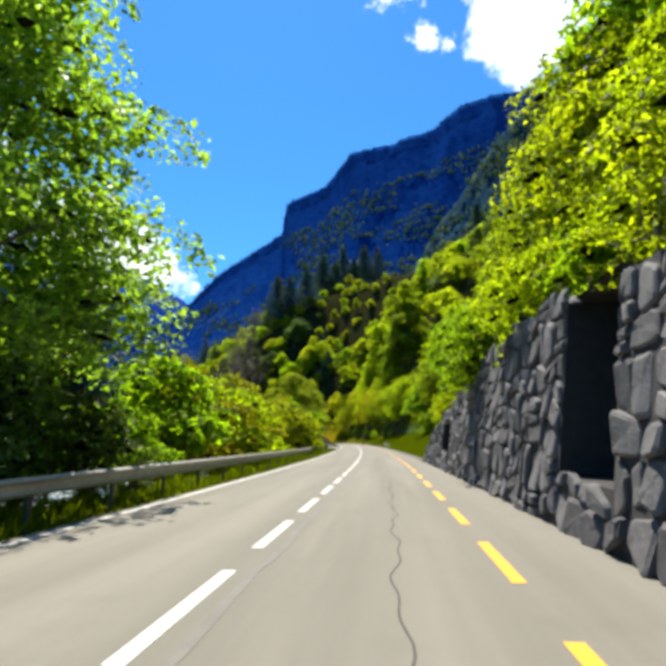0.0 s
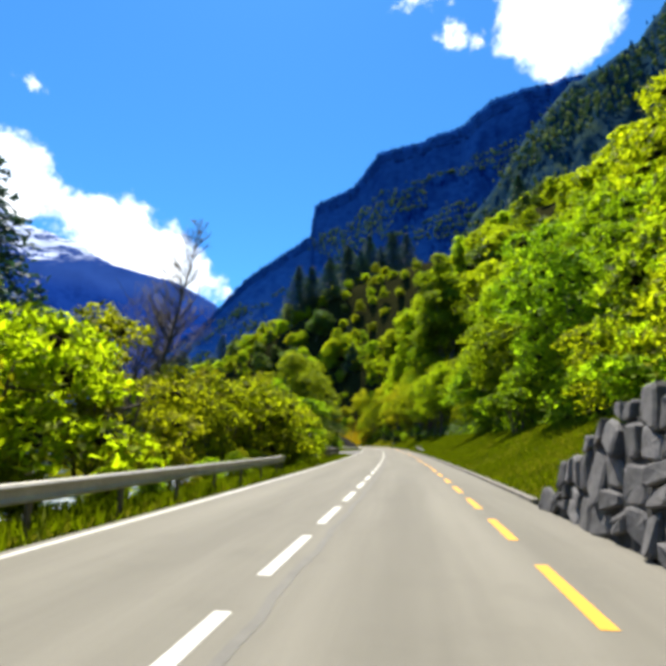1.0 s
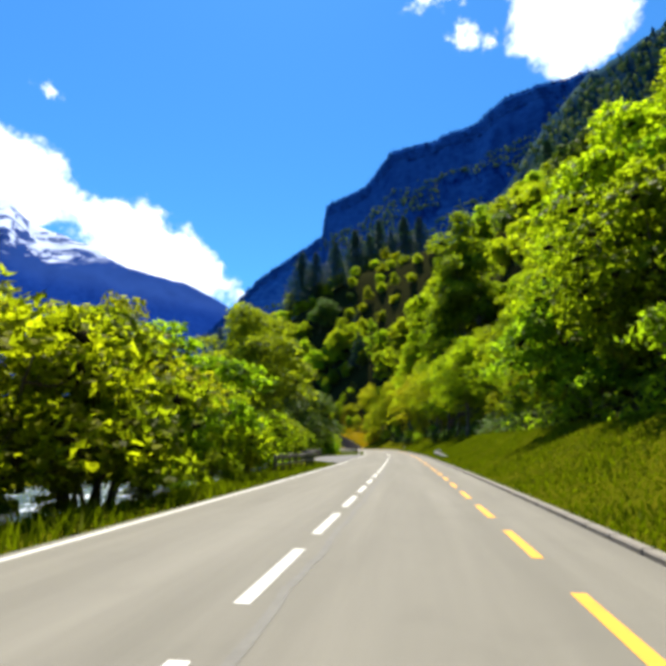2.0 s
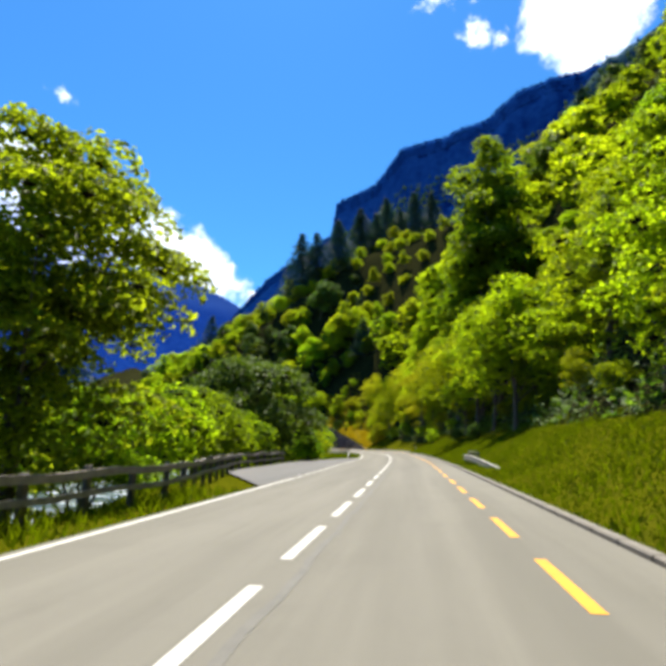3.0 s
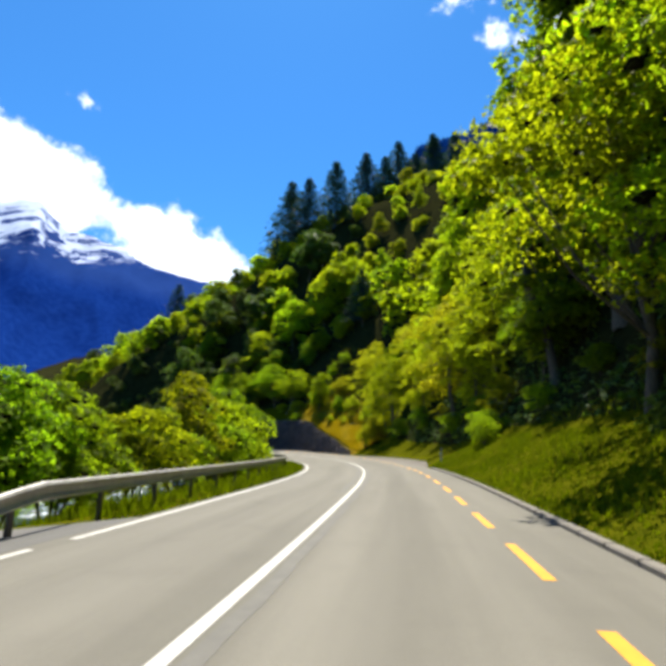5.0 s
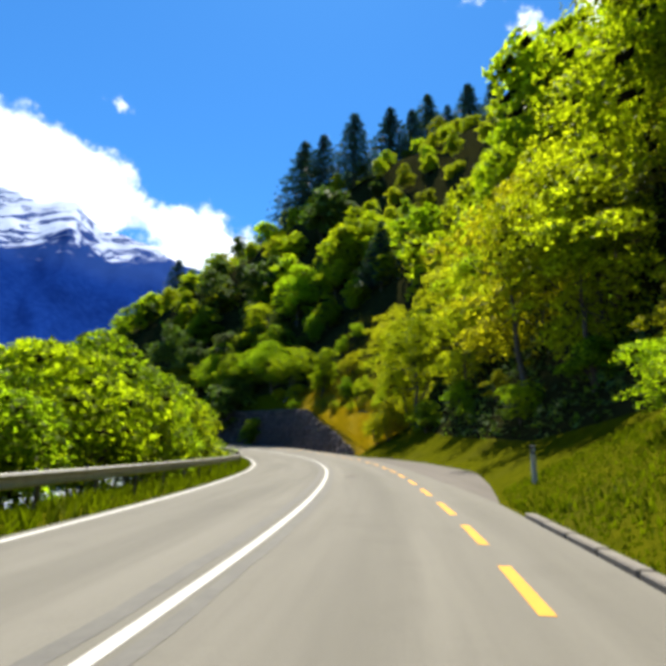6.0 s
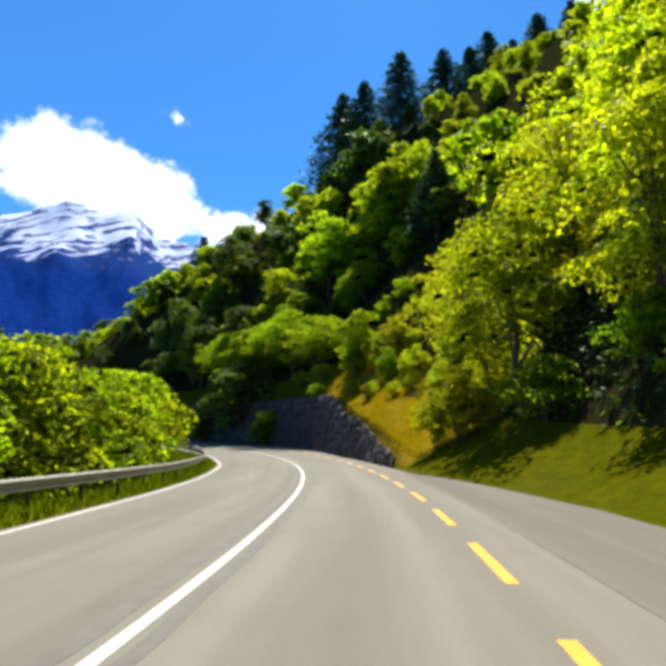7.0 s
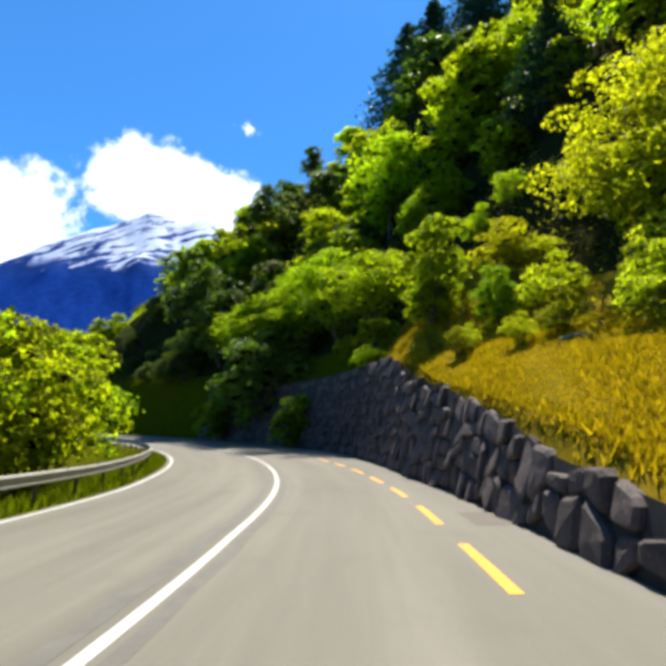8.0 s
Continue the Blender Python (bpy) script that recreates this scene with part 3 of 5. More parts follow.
def limbs(rng, base, top, girth, lobes, stems=1, lean=0.06):
    """Trunk or several stems, each with the limbs that run out to its lobes: one shape per stem."""
    groups, tops = [], []
    for k in range(stems):
        a = 2 * math.pi * k / max(stems, 1) + rng.random()
        o = Vector((math.cos(a), math.sin(a), 0)) * (0.0 if stems == 1 else girth * 1.6)
        tip = Vector((math.cos(a) * top * 0.35, math.sin(a) * top * 0.35, top)) if stems > 1 else Vector((rng.normal(0, lean) * top, rng.normal(0, lean) * top, top))
        path = [o + (tip - o) * f + Vector((rng.normal(0, 0.03), rng.normal(0, 0.03), 0)) * top * f * (1 - f) * 2 for f in (0, 0.08, 0.3, 0.55, 0.8, 1)]
        path[0].z = base
        g = girth if stems == 1 else girth * 0.6
        groups.append([tube(path, [g * 1.5, g, g * 0.85, g * 0.65, g * 0.42, g * 0.15])])
        tops.append(path)
    for lb in lobes[:12]:
        k = int(rng.integers(len(tops)))
        st = tops[k][2 + int(rng.integers(3))]
        en = Vector(lb[:3])
        md = st.lerp(en, 0.5) + Vector((0, 0, -0.12 * (en - st).length))
        groups[k].append(tube([st, md, en], [girth * 0.34, girth * 0.22, girth * 0.07], 5))
    out = []
    for g in groups:
        v, f = join(g)
        o = len(g[0][0])
        for limb, _ in g[1:]:
            near = min(range(len(g[0][0])), key=lambda i: (v[i] - v[o]).length)
            f.append((near, o, o + 1))
            o += len(limb)
        out.append((v, f))
    return out


def grow(name, label, category, seed, height, radius, base, lobe_n, lobe_r, leaf_n, leaf, mat, stems=1, girth=0.2, up=0.25, squash=0.5, centre=0.62, slim=0.62, fine=False, core=0.30):
    rng = np.random.default_rng(seed)
    ob = empty(name, Matrix(), label, category)
    half = (height - base) * squash
    lobes = crown_lobes(rng, (0, 0, base + (height - base) * 0.5), radius - lobe_r * 0.6, half - lobe_r * 0.5, lobe_n, lobe_r)
    stem = "trunk" if stems == 1 else "stem"
    for v, f in limbs(rng, -0.6, height * centre, girth, lobes, stems):
        link(stem, mesh_of(stem, v, f, BARK, True), ob)
    p, u = lobed_points(rng, lobes, leaf_n, up=up)
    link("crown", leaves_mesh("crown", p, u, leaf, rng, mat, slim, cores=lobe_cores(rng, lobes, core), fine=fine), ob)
    return ob


def spruce(name, label, seed, height, count, mat):
    rng = np.random.default_rng(seed)
    ob = empty(name, Matrix(), label, "conifer")
    v, f = tube([(0, 0, -0.5), (0, 0, height * 0.5), (0, 0, height)], [height * 0.014, height * 0.009, 0.02], 6)
    link("trunk", mesh_of("trunk", v, f, BARK, True), ob)
    pos, nrm = [], []
    tiers = 22
    for k in range(tiers):
        z = height * (0.10 + 0.88 * (k / tiers) ** 0.92)
        reach = (1 - z / height) ** 0.85 * height * 0.40 + 0.15
        arms = 9 if k < 15 else 6
        for a in range(arms):
            w = 2 * math.pi * (a + 0.5 * (k % 2)) / arms + rng.normal(0, 0.15)
            q = reach * rng.uniform(0.75, 1.15)
            m = max(4, int(count / tiers / arms * (0.4 + 1.4 * q / (height * 0.21))))
            t = rng.random(m) ** 0.7
            side = rng.normal(0, 0.16, m) * q * (0.4 + t)
            x = math.cos(w) * t * q - math.sin(w) * side
            y = math.sin(w) * t * q + math.cos(w) * side
            pos.append(np.stack([x, y, z - 0.28 * t * q + 0.10 * t * t * q - np.abs(side) * 0.25 + rng.normal(0, 0.06, m)], 1))
            nrm.append(np.tile((math.cos(w) * 0.3, math.sin(w) * 0.3, 1.0), (m, 1)))
    pos, nrm = np.concatenate(pos), np.concatenate(nrm)
    link("crown", leaves_mesh("crown", pos, nrm, height * 0.032, rng, mat, 0.4, 0.5), ob)
    return ob


def bare_tree(name, label, seed, height):
    rng = np.random.default_rng(seed)
    ob = empty(name, Matrix(), label, "tree")
    pieces, twigs = [], []
    trunk = [Vector((0, 0, -0.5)), Vector((0.75, 0, height * 0.3)), Vector((1.6, 0.1, height * 0.62)), Vector((2.5, 0.1, height))]
    pieces.append(tube(trunk, [0.12, 0.09, 0.06, 0.015], 6))
    stems = [trunk]
    for k in range(5):
        tx, ty, f = (-1.3, -0.7, -0.2, 0.5, 1.6)[k], rng.uniform(-0.8, 0.8), rng.uniform(0.5, 0.72)
        o = Vector((rng.uniform(-0.8, 0.1), rng.uniform(-0.3, 0.3), -0.5))
        st = [o, o + Vector((tx * 0.25, ty * 0.25, height * f * 0.4)), o + Vector((tx * 0.6, ty * 0.6, height * f * 0.75)), o + Vector((tx, ty, height * f))]
        pieces.append(tube(st, [0.08, 0.06, 0.04, 0.01], 5))
        stems.append(st)
    for k in range(240):
        f = 0.22 + 0.76 * rng.random()
        way = stems[k % 2 * int(rng.integers(1, len(stems)))]
        st = way[1].lerp(way[2], f / 0.6) if f < 0.6 else way[2].lerp(way[3], (f - 0.6) / 0.4)
        a = rng.random() * 6.283
        ln = (1.15 - f) * height * 0.26 * rng.uniform(0.5, 1.2)
        en = st + Vector((math.cos(a) * ln * 0.7, math.sin(a) * ln * 0.7, ln * 0.75))
        twigs.append(tube([st, st.lerp(en, 0.5) + Vector((0, 0, -0.06 * ln)), en], [0.024, 0.016, 0.008], 4))
        for _ in range(7):
            q = st.lerp(en, rng.uniform(0.3, 0.95))
            e2 = q + Vector((rng.normal(0, 0.35), rng.normal(0, 0.35), rng.uniform(0.2, 0.7))) * ln * 0.45
            twigs.append(tube([q, e2], [0.012, 0.005], 3))
    v, f = join(pieces)
    link("trunk", mesh_of("trunk", v, f, BARK, True), ob)
    v, f = join(twigs)
    link("branchwork", mesh_of("branchwork", v, f, BARK, True), ob)
    return ob


KINDS = {
    "shade_tree": lambda: grow("shade_tree", "tall broad-leaved tree with layered pale foliage overhanging the guardrail", "tree", 11, 17.5, 6.2, 2.4, 190, 1.0, 56000, 0.22, LEAF_SHADE, 1, 0.32, 0.5, fine=True, core=0.2),
    "maple": lambda: grow("maple_tree", "full maple tree with bright green leaves beside the road", "tree", 12, 13.2, 4.8, 0.9, 110, 0.9, 27000, 0.24, LEAF_MAPLE, 1, 0.24, 0.5, fine=True, core=0.2),
    "chestnut": lambda: grow("chestnut_tree", "wide round chestnut tree with dark green foliage", "tree", 13, 10.0, 6.2, 0.5, 120, 1.05, 26000, 0.29, LEAF_DARK, 1, 0.3, 0.55, fine=True),
    "beech_a": lambda: grow("beech_tree", "young beech with yellow-green spring leaves on the slope", "tree", 21, 10.0, 3.6, 0.8, 40, 0.9, 5600, 0.32, LEAF_SPRING, 1, 0.15, 0.5),
    "beech_b": lambda: grow("beech_tree", "leaning beech with fresh green leaves on the slope", "tree", 22, 11.5, 3.3, 1.0, 38, 0.9, 5600, 0.32, LEAF_SPRING, 1, 0.15, 0.5),
    "edge_a": lambda: grow("roadside_beech", "fine-leaved young beech above the roadside wall", "tree", 26, 8.5, 3.2, 0.5, 66, 0.68, 9600, 0.195, LEAF_SPRING, 1, 0.13, 0.5),
    "edge_b": lambda: grow("roadside_maple", "fine-leaved bright green tree at the wood's edge", "tree", 27, 9.0, 3.4, 0.4, 66, 0.7, 9600, 0.205, LEAF_MID, 1, 0.13, 0.5),
    "over_a": lambda: grow("overhanging_beech", "beech leaning out over the bank with bright spring leaves", "tree", 28, 10.5, 4.2, 2.6, 64, 0.85, 11000, 0.22, LEAF_SPRING, 1, 0.17, 0.5),
    "over_b": lambda: grow("overhanging_maple", "maple leaning out over the bank with a high green crown", "tree", 29, 11.0, 4.2, 2.8, 64, 0.85, 11000, 0.22, LEAF_MID, 1, 0.17, 0.5),
    "spur": lambda: grow("spur_beech", "sunlit pale green beech on the rocky spur", "tree", 36, 10.5, 3.8, 0.6, 52, 0.9, 8000, 0.27, LEAF_HILL, 1, 0.15, 0.5),
    "canopy_a": lambda: grow("spreading_beech", "beech spreading a high bright crown over the dark bank", "tree", 34, 13.0, 5.2, 2.8, 68, 1.05, 9000, 0.27, LEAF_SPRING, 1, 0.20, 0.5, core=0.22),
    "canopy_b": lambda: grow("spreading_maple", "maple spreading a high green crown over the dark bank", "tree", 35, 12.5, 5.0, 2.8, 66, 1.05, 9000, 0.27, LEAF_SPRING, 1, 0.20, 0.5, core=0.22),
    "ash_a": lambda: grow("ash_tree", "mid-green ash tree on the wooded slope", "tree", 23, 11.0, 3.8, 0.9, 40, 0.95, 5200, 0.34, LEAF_MID, 1, 0.16, 0.5),
    "ash_b": lambda: grow("ash_tree", "dense dark-green tree on the wooded slope", "tree", 24, 9.0, 3.9, 0.6, 38, 0.95, 5000, 0.34, LEAF_MID, 1, 0.16, 0.5),
    # the ash again in dark leaves, which stand for shade
    "ash_c": lambda: grow("ash_tree", "ash tree with leaves darkened to stand for shade", "tree", 30, 10.5, 4.0, 0.4, 42, 0.95, 5200, 0.34, LEAF_DARK, 1, 0.16, 0.5, core=0.4),
    "olive": lambda: grow("hazel_tree", "brownish olive-green hazel tree", "tree", 25, 8.0, 3.4, 0.6, 44, 0.8, 7000, 0.23, LEAF_OLIVE, 3, 0.14, 0.4),
    "far_a": lambda: grow("woodland_tree", "yellow-green woodland tree high on the slope", "tree", 31, 11.0, 4.2, 1.0, 26, 1.3, 1650, 0.72, LEAF_HILL, 1, 0.16, 0.5, core=0.45),
    "far_b": lambda: grow("woodland_tree", "green woodland tree high on the slope", "tree", 32, 12.0, 4.4, 1.0, 26, 1.3, 1650, 0.72, LEAF_SPRING, 1, 0.16, 0.5, core=0.45),
    "far_c": lambda: grow("woodland_tree", "dark green woodland tree high on the slope", "tree", 33, 12.5, 4.0, 1.0, 26, 1.3, 1650, 0.72, LEAF_DARK, 1, 0.16, 0.5, core=0.45),
    "bush_a": lambda: grow("willow_bush", "yellow-green many-stemmed willow bush", "bush", 41, 4.6, 2.5, 0.1, 40, 0.6, 4400, 0.22, LEAF_SPRING, 5, 0.10, 0.5, slim=0.45),
    "bush_b": lambda: grow("willow_bush", "mid-green many-stemmed roadside bush", "bush", 42, 4.2, 2.6, 0.1, 38, 0.62, 4200, 0.23, LEAF_MID, 5, 0.10, 0.5),
    "bush_d": lambda: grow("alder_bush", "dense mid-green alder bush behind the guardrail", "bush", 44, 4.8, 2.8, 0.1, 46, 0.62, 8600, 0.165, LEAF_MID, 4, 0.10, 0.5),
    "bush_f": lambda: grow("alder_bush", "dense bright green alder bush behind the guardrail", "bush", 48, 4.8, 2.8, 0.1, 46, 0.62, 8600, 0.165, LEAF_SPRING, 4, 0.10, 0.5),
    # dark leaves put in for the black shade under taller trees
    "bush_e": lambda: grow("yew_bush", "dense shrub with leaves darkened to stand for shade", "bush", 45, 3.6, 2.2, 0.0, 34, 0.6, 4200, 0.19, LEAF_DARK, 4, 0.08, 0.5),
    "bush_g": lambda: grow("golden_willow", "sunlit yellow willow bush on the dry bank", "bush", 46, 4.8, 2.6, 0.1, 34, 0.6, 4200, 0.2, LEAF_GOLD, 4, 0.09, 0.5),
    "gold": lambda: grow("golden_maple", "maple with golden yellow-green spring foliage", "tree", 47, 11.0, 4.0, 0.8, 60, 0.85, 7600, 0.23, LEAF_GOLD, 1, 0.15, 0.5, core=0.08),
    "bush_c": lambda: grow("hazel_bush", "brownish-green bush with visible stems", "bush", 43, 5.2, 2.4, 0.3, 32, 0.55, 5200, 0.17, LEAF_OLIVE, 6, 0.10, 0.4),
    "tall_ivy": lambda: grow("ivy_clad_tree", "tall column-shaped tree clad in dark ivy", "tree", 51, 28.0, 4.6, 0.5, 110, 1.25, 17000, 0.44, LEAF_MID, 1, 0.4, 0.5),
    "spruce_a": lambda: spruce("spruce", "dark spruce with drooping branches on the ridge", 61, 20.0, 3600, NEEDLE),
    "spruce_b": lambda: spruce("spruce", "slim dark spruce on the ridge", 62, 18.0, 3000, NEEDLE),
    "bare": lambda: bare_tree("bare_tree", "slim leafless tree with fine twigs above the bushes", 71, 12.5),
}
TEMPLATES = {}


def plant_xyz(kind, x, y, z, scale=1.0, turn=0.0, tall=1.0, lean=(0.0, 0.0)):
    m = Matrix.Translation((x, y, z)) @ Euler((lean[0], lean[1], turn)).to_matrix().to_4x4() @ Matrix.Diagonal((scale, scale, scale * tall, 1))
    if kind not in TEMPLATES:
        TEMPLATES[kind] = KINDS[kind]()
        TEMPLATES[kind].matrix_basis = m
        if kind.startswith(("spruce", "bush")):
            tagged(TEMPLATES[kind], group="spruces" if kind.startswith("spruce") else "roadside bushes")
        return TEMPLATES[kind]
    t = TEMPLATES[kind]
    return copy_thing(t, m @ Matrix.Diagonal((1 / t.scale.x, 1 / t.scale.y, 1 / t.scale.z, 1)))


def plant(kind, s, d, scale=1.0, turn=0.0, tall=1.0, sink=0.0, lean=(0.0, 0.0)):
    x, y = at(s, d)
    return plant_xyz(kind, float(x), float(y), float(relief(s, d)) - sink, scale, turn, tall, lean)


# single trees that stand out
plant("shade_tree", 10.6, -11.2, 1.32, 0.6, 0.8)
plant("maple", 78.3, -10.6, 1.1, 0.3)
plant("chestnut", 114.0, -14.4, 1.36, 1.0)
plant("bare", 45.6, -13.0, 1.34, 0.1)
plant("tall_ivy", 127.5, 14.4, 1.40, 0.4, 0.90)
plant("tall_ivy", 133, 12.4, 1.0, 2.0, 0.95)
plant("tall_ivy", 137.5, 10.8, 0.66, 4.0, 0.95)
plant("bush_b", 123.4, 10.6, 1.0, 1.0)
plant("edge_b", 121.6, 12.0, 0.8, 2.0)
plant("bush_g", 177.0, 6.6, 0.62, 0.4)
plant("bush_g", 175.8, 7.4, 0.75, 1.4)
plant("gold", 157.5, 10.6, 1.2, 1.1, 1.0)
plant("gold", 153.0, 13.5, 1.1, 2.1, 1.0)
plant("gold", 150.5, 10.4, 0.85, 0.6, 1.0)
for s, d, sc in ((226, 9.5, 1.1), (221.5, 13.5, 1.2), (216.5, 17.5, 1.25), (211.5, 21.5, 1.3), (207, 25, 1.2)):
    plant("spur", s, d, sc, s, 1.0, 0.5)
for s, d, k, sc in ((55, -33, "spruce_a", 1.42), (58, -37, "spruce_b", 1.35), (51, -36, "spruce_b", 1.45), (61, -38, "spruce_b", 1.3), (76, -43, "spruce_a", 1.1), (122, -41, "spruce_a", 1.1), (128, -44, "spruce_b", 1.0)):
    plant(k, s, d, sc, s * 1.3)

# bushes and small trees between the road and the river
rng = random.Random(5)
LEFT_ROW = [("bush_e", 5, -7.2, 1.2), ("bush_e", 9, -7.0, 1.2), ("ash_c", 8, -11, 0.7), ("bush_e", 13, -7.2, 1.25), ("ash_c", 14, -11, 0.6), ("bush_b", 18.5, -7.8, 0.9),
            ("bush_b", 23, -8.2, 1.1), ("bush_c", 27, -8.8, 1.1), ("bush_a", 31.5, -8.4, 1.2), ("beech_a", 35, -12, 0.65), ("bush_c", 37, -8.8, 1.1), ("bush_c", 42, -8.8, 0.85),
            ("bush_c", 48.5, -8.4, 0.85), ("olive", 51, -10.5, 0.8), ("bush_a", 52, -7.6, 1.15), ("bush_b", 56, -7.4, 1.1), ("bush_c", 59, -8.6, 1.2), ("ash_b", 64, -8.2, 0.75),
            ("bush_a", 68, -8.6, 1.0), ("bush_b", 72, -10, 0.9), ("bush_d", 84, -11.8, 1.3), ("bush_a", 90, -11.9, 1.4), ("bush_d", 95, -11.8, 1.4), ("bush_d", 99, -12.0, 1.3), ("bush_d", 104, -11.6, 1.1),
            ("bush_d", 122.5, -8.0, 0.95), ("bush_d", 126, -8.6, 1.0), ("bush_f", 131, -8.6, 1.0), ("bush_d", 136, -9.2, 1.05), ("bush_c", 141, -9.4, 1.0), ("bush_d", 146, -9.0, 1.0),
            ("bush_f", 151, -9.4, 1.25), ("bush_d", 156, -9.6, 1.3), ("bush_f", 161, -9.8, 1.4), ("bush_d", 166, -9.8, 1.45), ("bush_f", 171, -10, 1.5), ("bush_d", 176, -10, 1.55),
            ("bush_f", 181, -9.8, 1.4), ("bush_f", 187, -9.7, 1.5), ("bush_f", 193, -9.8, 1.6), ("bush_f", 199, -9.6, 1.6), ("bush_f", 205, -9.5, 1.6), ("bush_d", 212, -9.5, 1.6)]
for k, s, d, sc in LEFT_ROW:
    plant(k, s + rng.uniform(-0.5, 0.5), d - (2.4 if s > 138 else 1.6 if s > 120 else 0.5), sc * (1.35 if 20 < s < 70 else 1.45 if 138 < s < 160 else 1.2 if s >= 160 else 1.0), rng.uniform(0, 6.28), rng.uniform(0.92, 1.1))
low = random.Random(9)
for i in range(26):
    s = 6 + i * 2.5 + low.uniform(-0.6, 0.6)
    plant(("bush_d", "bush_c", "bush_f")[i % 3] if s > 16 else "bush_e", s, float(left_edge(s)) - low.uniform(2.7, 3.4), low.uniform(0.22, 0.34), low.uniform(0, 6.28), 1.0, 0.1)
for i in range(9):
    s = 99 + i * 2.4 + low.uniform(-0.6, 0.6)
    plant(("bush_e", "bush_d")[i % 2], s, -12.6 + 0.12 * i + low.uniform(-0.5, 0.5), low.uniform(0.4, 0.62), low.uniform(0, 6.28), 1.0, 0.1)
# far bank of the river
for i in range(28):
    s = -20 + i * 8.8 + rng.uniform(-2, 2)
    k = rng.choice(["bush_a", "ash_b", "beech_a", "far_a", "bush_b", "far_b"])
    plant(k, s, rng.uniform(-38, -31), rng.uniform(0.55, 0.8), rng.uniform(0, 6.28))

# the wooded slope on the right
NEAR_KINDS = ["beech_a", "beech_b", "ash_a", "beech_a", "ash_b", "beech_b", "olive"]
FAR_KINDS = ["far_a", "far_b", "far_a", "far_a", "far_b", "far_c"]


CLEARINGS = [(127, 11.5, 5.0), (132.5, 11, 4.0), (162.5, 13, 5.0), (157, 17, 4.5), (184, 9, 5.0), (203, 17, 3.0)]


JOINED = []


def lid(s, d):
    """The height up to which the wood's crowns reach along the slope."""
    return float(np.interp(s, [38, 40, 50, 60, 70, 80, 90, 100, 110, 120, 130, 140, 150, 170, 180, 190, 200, 212, 218, 224, 230, 236, 242, 254, 260, 266, 272],
                           [99, 12, 8, 9, 13, 16, 20, 12, 17, 24, 29, 34, 38, 40, 25, 28, 24, 29, 35, 40, 38, 34, 27, 23, 20, 15, 9])) + 0.75 * d


def wood(s0, s1, d0, d1, step, kinds, scale, seed, lean=0.12, joined=False):
    r = random.Random(seed)
    d = d0
    row = 0
    while d < d1:
        s = s0 + (row % 2) * step * 0.5
        while s < s1:
            q, w = s + r.uniform(-0.35, 0.35) * step, d + r.uniform(-0.35, 0.35) * step
            k = r.choice(kinds)
            if any((q - a) ** 2 + (w - e) ** 2 < g * g for a, e, g in CLEARINGS):
                s += step
                continue
            x, y = at(q, w)
            hd = heading(q)
            foot, tall = float(relief(q, w)) - 0.4, r.uniform(0.9, 1.15)
            full = scale * r.choice((0.65, 0.8, 0.95, 1.05, 1.2, 1.4))
            size = min(full, max((lid(q, w) - foot) / (12.0 * tall), 0.55 if q < 238 else 0.3))
            spot = (k, float(x), float(y), foot, size, r.uniform(0, 6.28), tall, (lean * math.sin(hd) * -1, -lean * math.cos(hd)))
            if joined:
                JOINED.append(spot)
            else:
                plant_xyz(*spot)
            s += step
        d += step * 0.8
        row += 1


wood(4, 28, 7.8, 12, 4.2, ["edge_a", "edge_a", "edge_b"], 0.95, 1)
wood(30, 37, 9.2, 13, 3.6, ["edge_a"], 0.7, 15)
for i in range(13):
    plant("bush_a" if i % 3 else "bush_b", 2.5 + i * 2.3 + rng.uniform(-0.5, 0.5), 5.7, rng.uniform(0.6, 0.85), rng.uniform(0, 6.28), 1.0, 0.5, (0.0, -0.5))
wood(35, 74, 9.6, 11, 4.2, ["bush_b", "bush_a", "ash_b"], 0.75, 12)
wood(36, 72, 11.5, 15, 5.2, ["edge_a", "edge_b", "edge_a"], 1.15, 2)
wood(36, 72, 15.5, 25, 5.4, NEAR_KINDS, 1.0, 21)
wood(74, 103, 11.8, 15.8, 4.6, ["edge_a", "edge_b", "edge_a"], 1.0, 23, 0.25)
wood(104, 122, 12.0, 15.8, 5.0, ["over_a", "edge_b", "edge_a"], 0.8, 26, 0.25)
wood(130, 152, 11.0, 15.0, 5.2, ["over_a", "over_b", "over_a"], 0.95, 27, 0.25)
def overhang(kind, q, d, scale, tall=1.0, lean=0.2):
    """A tree on the slope that leans out towards the road."""
    hd = heading(q)
    plant(kind, q, d, scale, rng.uniform(0, 6.28), tall, 0.4, (-lean * math.sin(hd), -lean * math.cos(hd)))


for i in range(7):
    overhang(("canopy_a", "canopy_b")[i % 2], 102.5 + i * 3.9 + rng.uniform(-0.5, 0.5), 9.2 + 0.9 * (i % 2), rng.uniform(0.88, 1.05))
for s, d, k, sc in ((167.0, 11.0, "gold", 0.8), (173.5, 9.4, "canopy_a", 0.8), (178.0, 10.5, "gold", 0.75)):
    overhang(k, s, d, sc, 1.1, 0.22)
for i in range(6):
    q = 208.5 + i * 4.6
    overhang(("canopy_b", "canopy_a")[i % 2], q, 8.4 + 1.0 * (i % 2), rng.uniform(0.8, 1.0), 0.85, 0.28)
for s, d, sc in ((161.5, 13.6, 1.0), (166.0, 14.0, 1.0)):
    overhang("gold", s, d, sc, 1.0, 0.18)
for q, d, sc in ((114, 8.2, 0.45), (121, 7.6, 0.4)):
    plant("bush_e", q, d, sc, q, 1.0, 0.1)
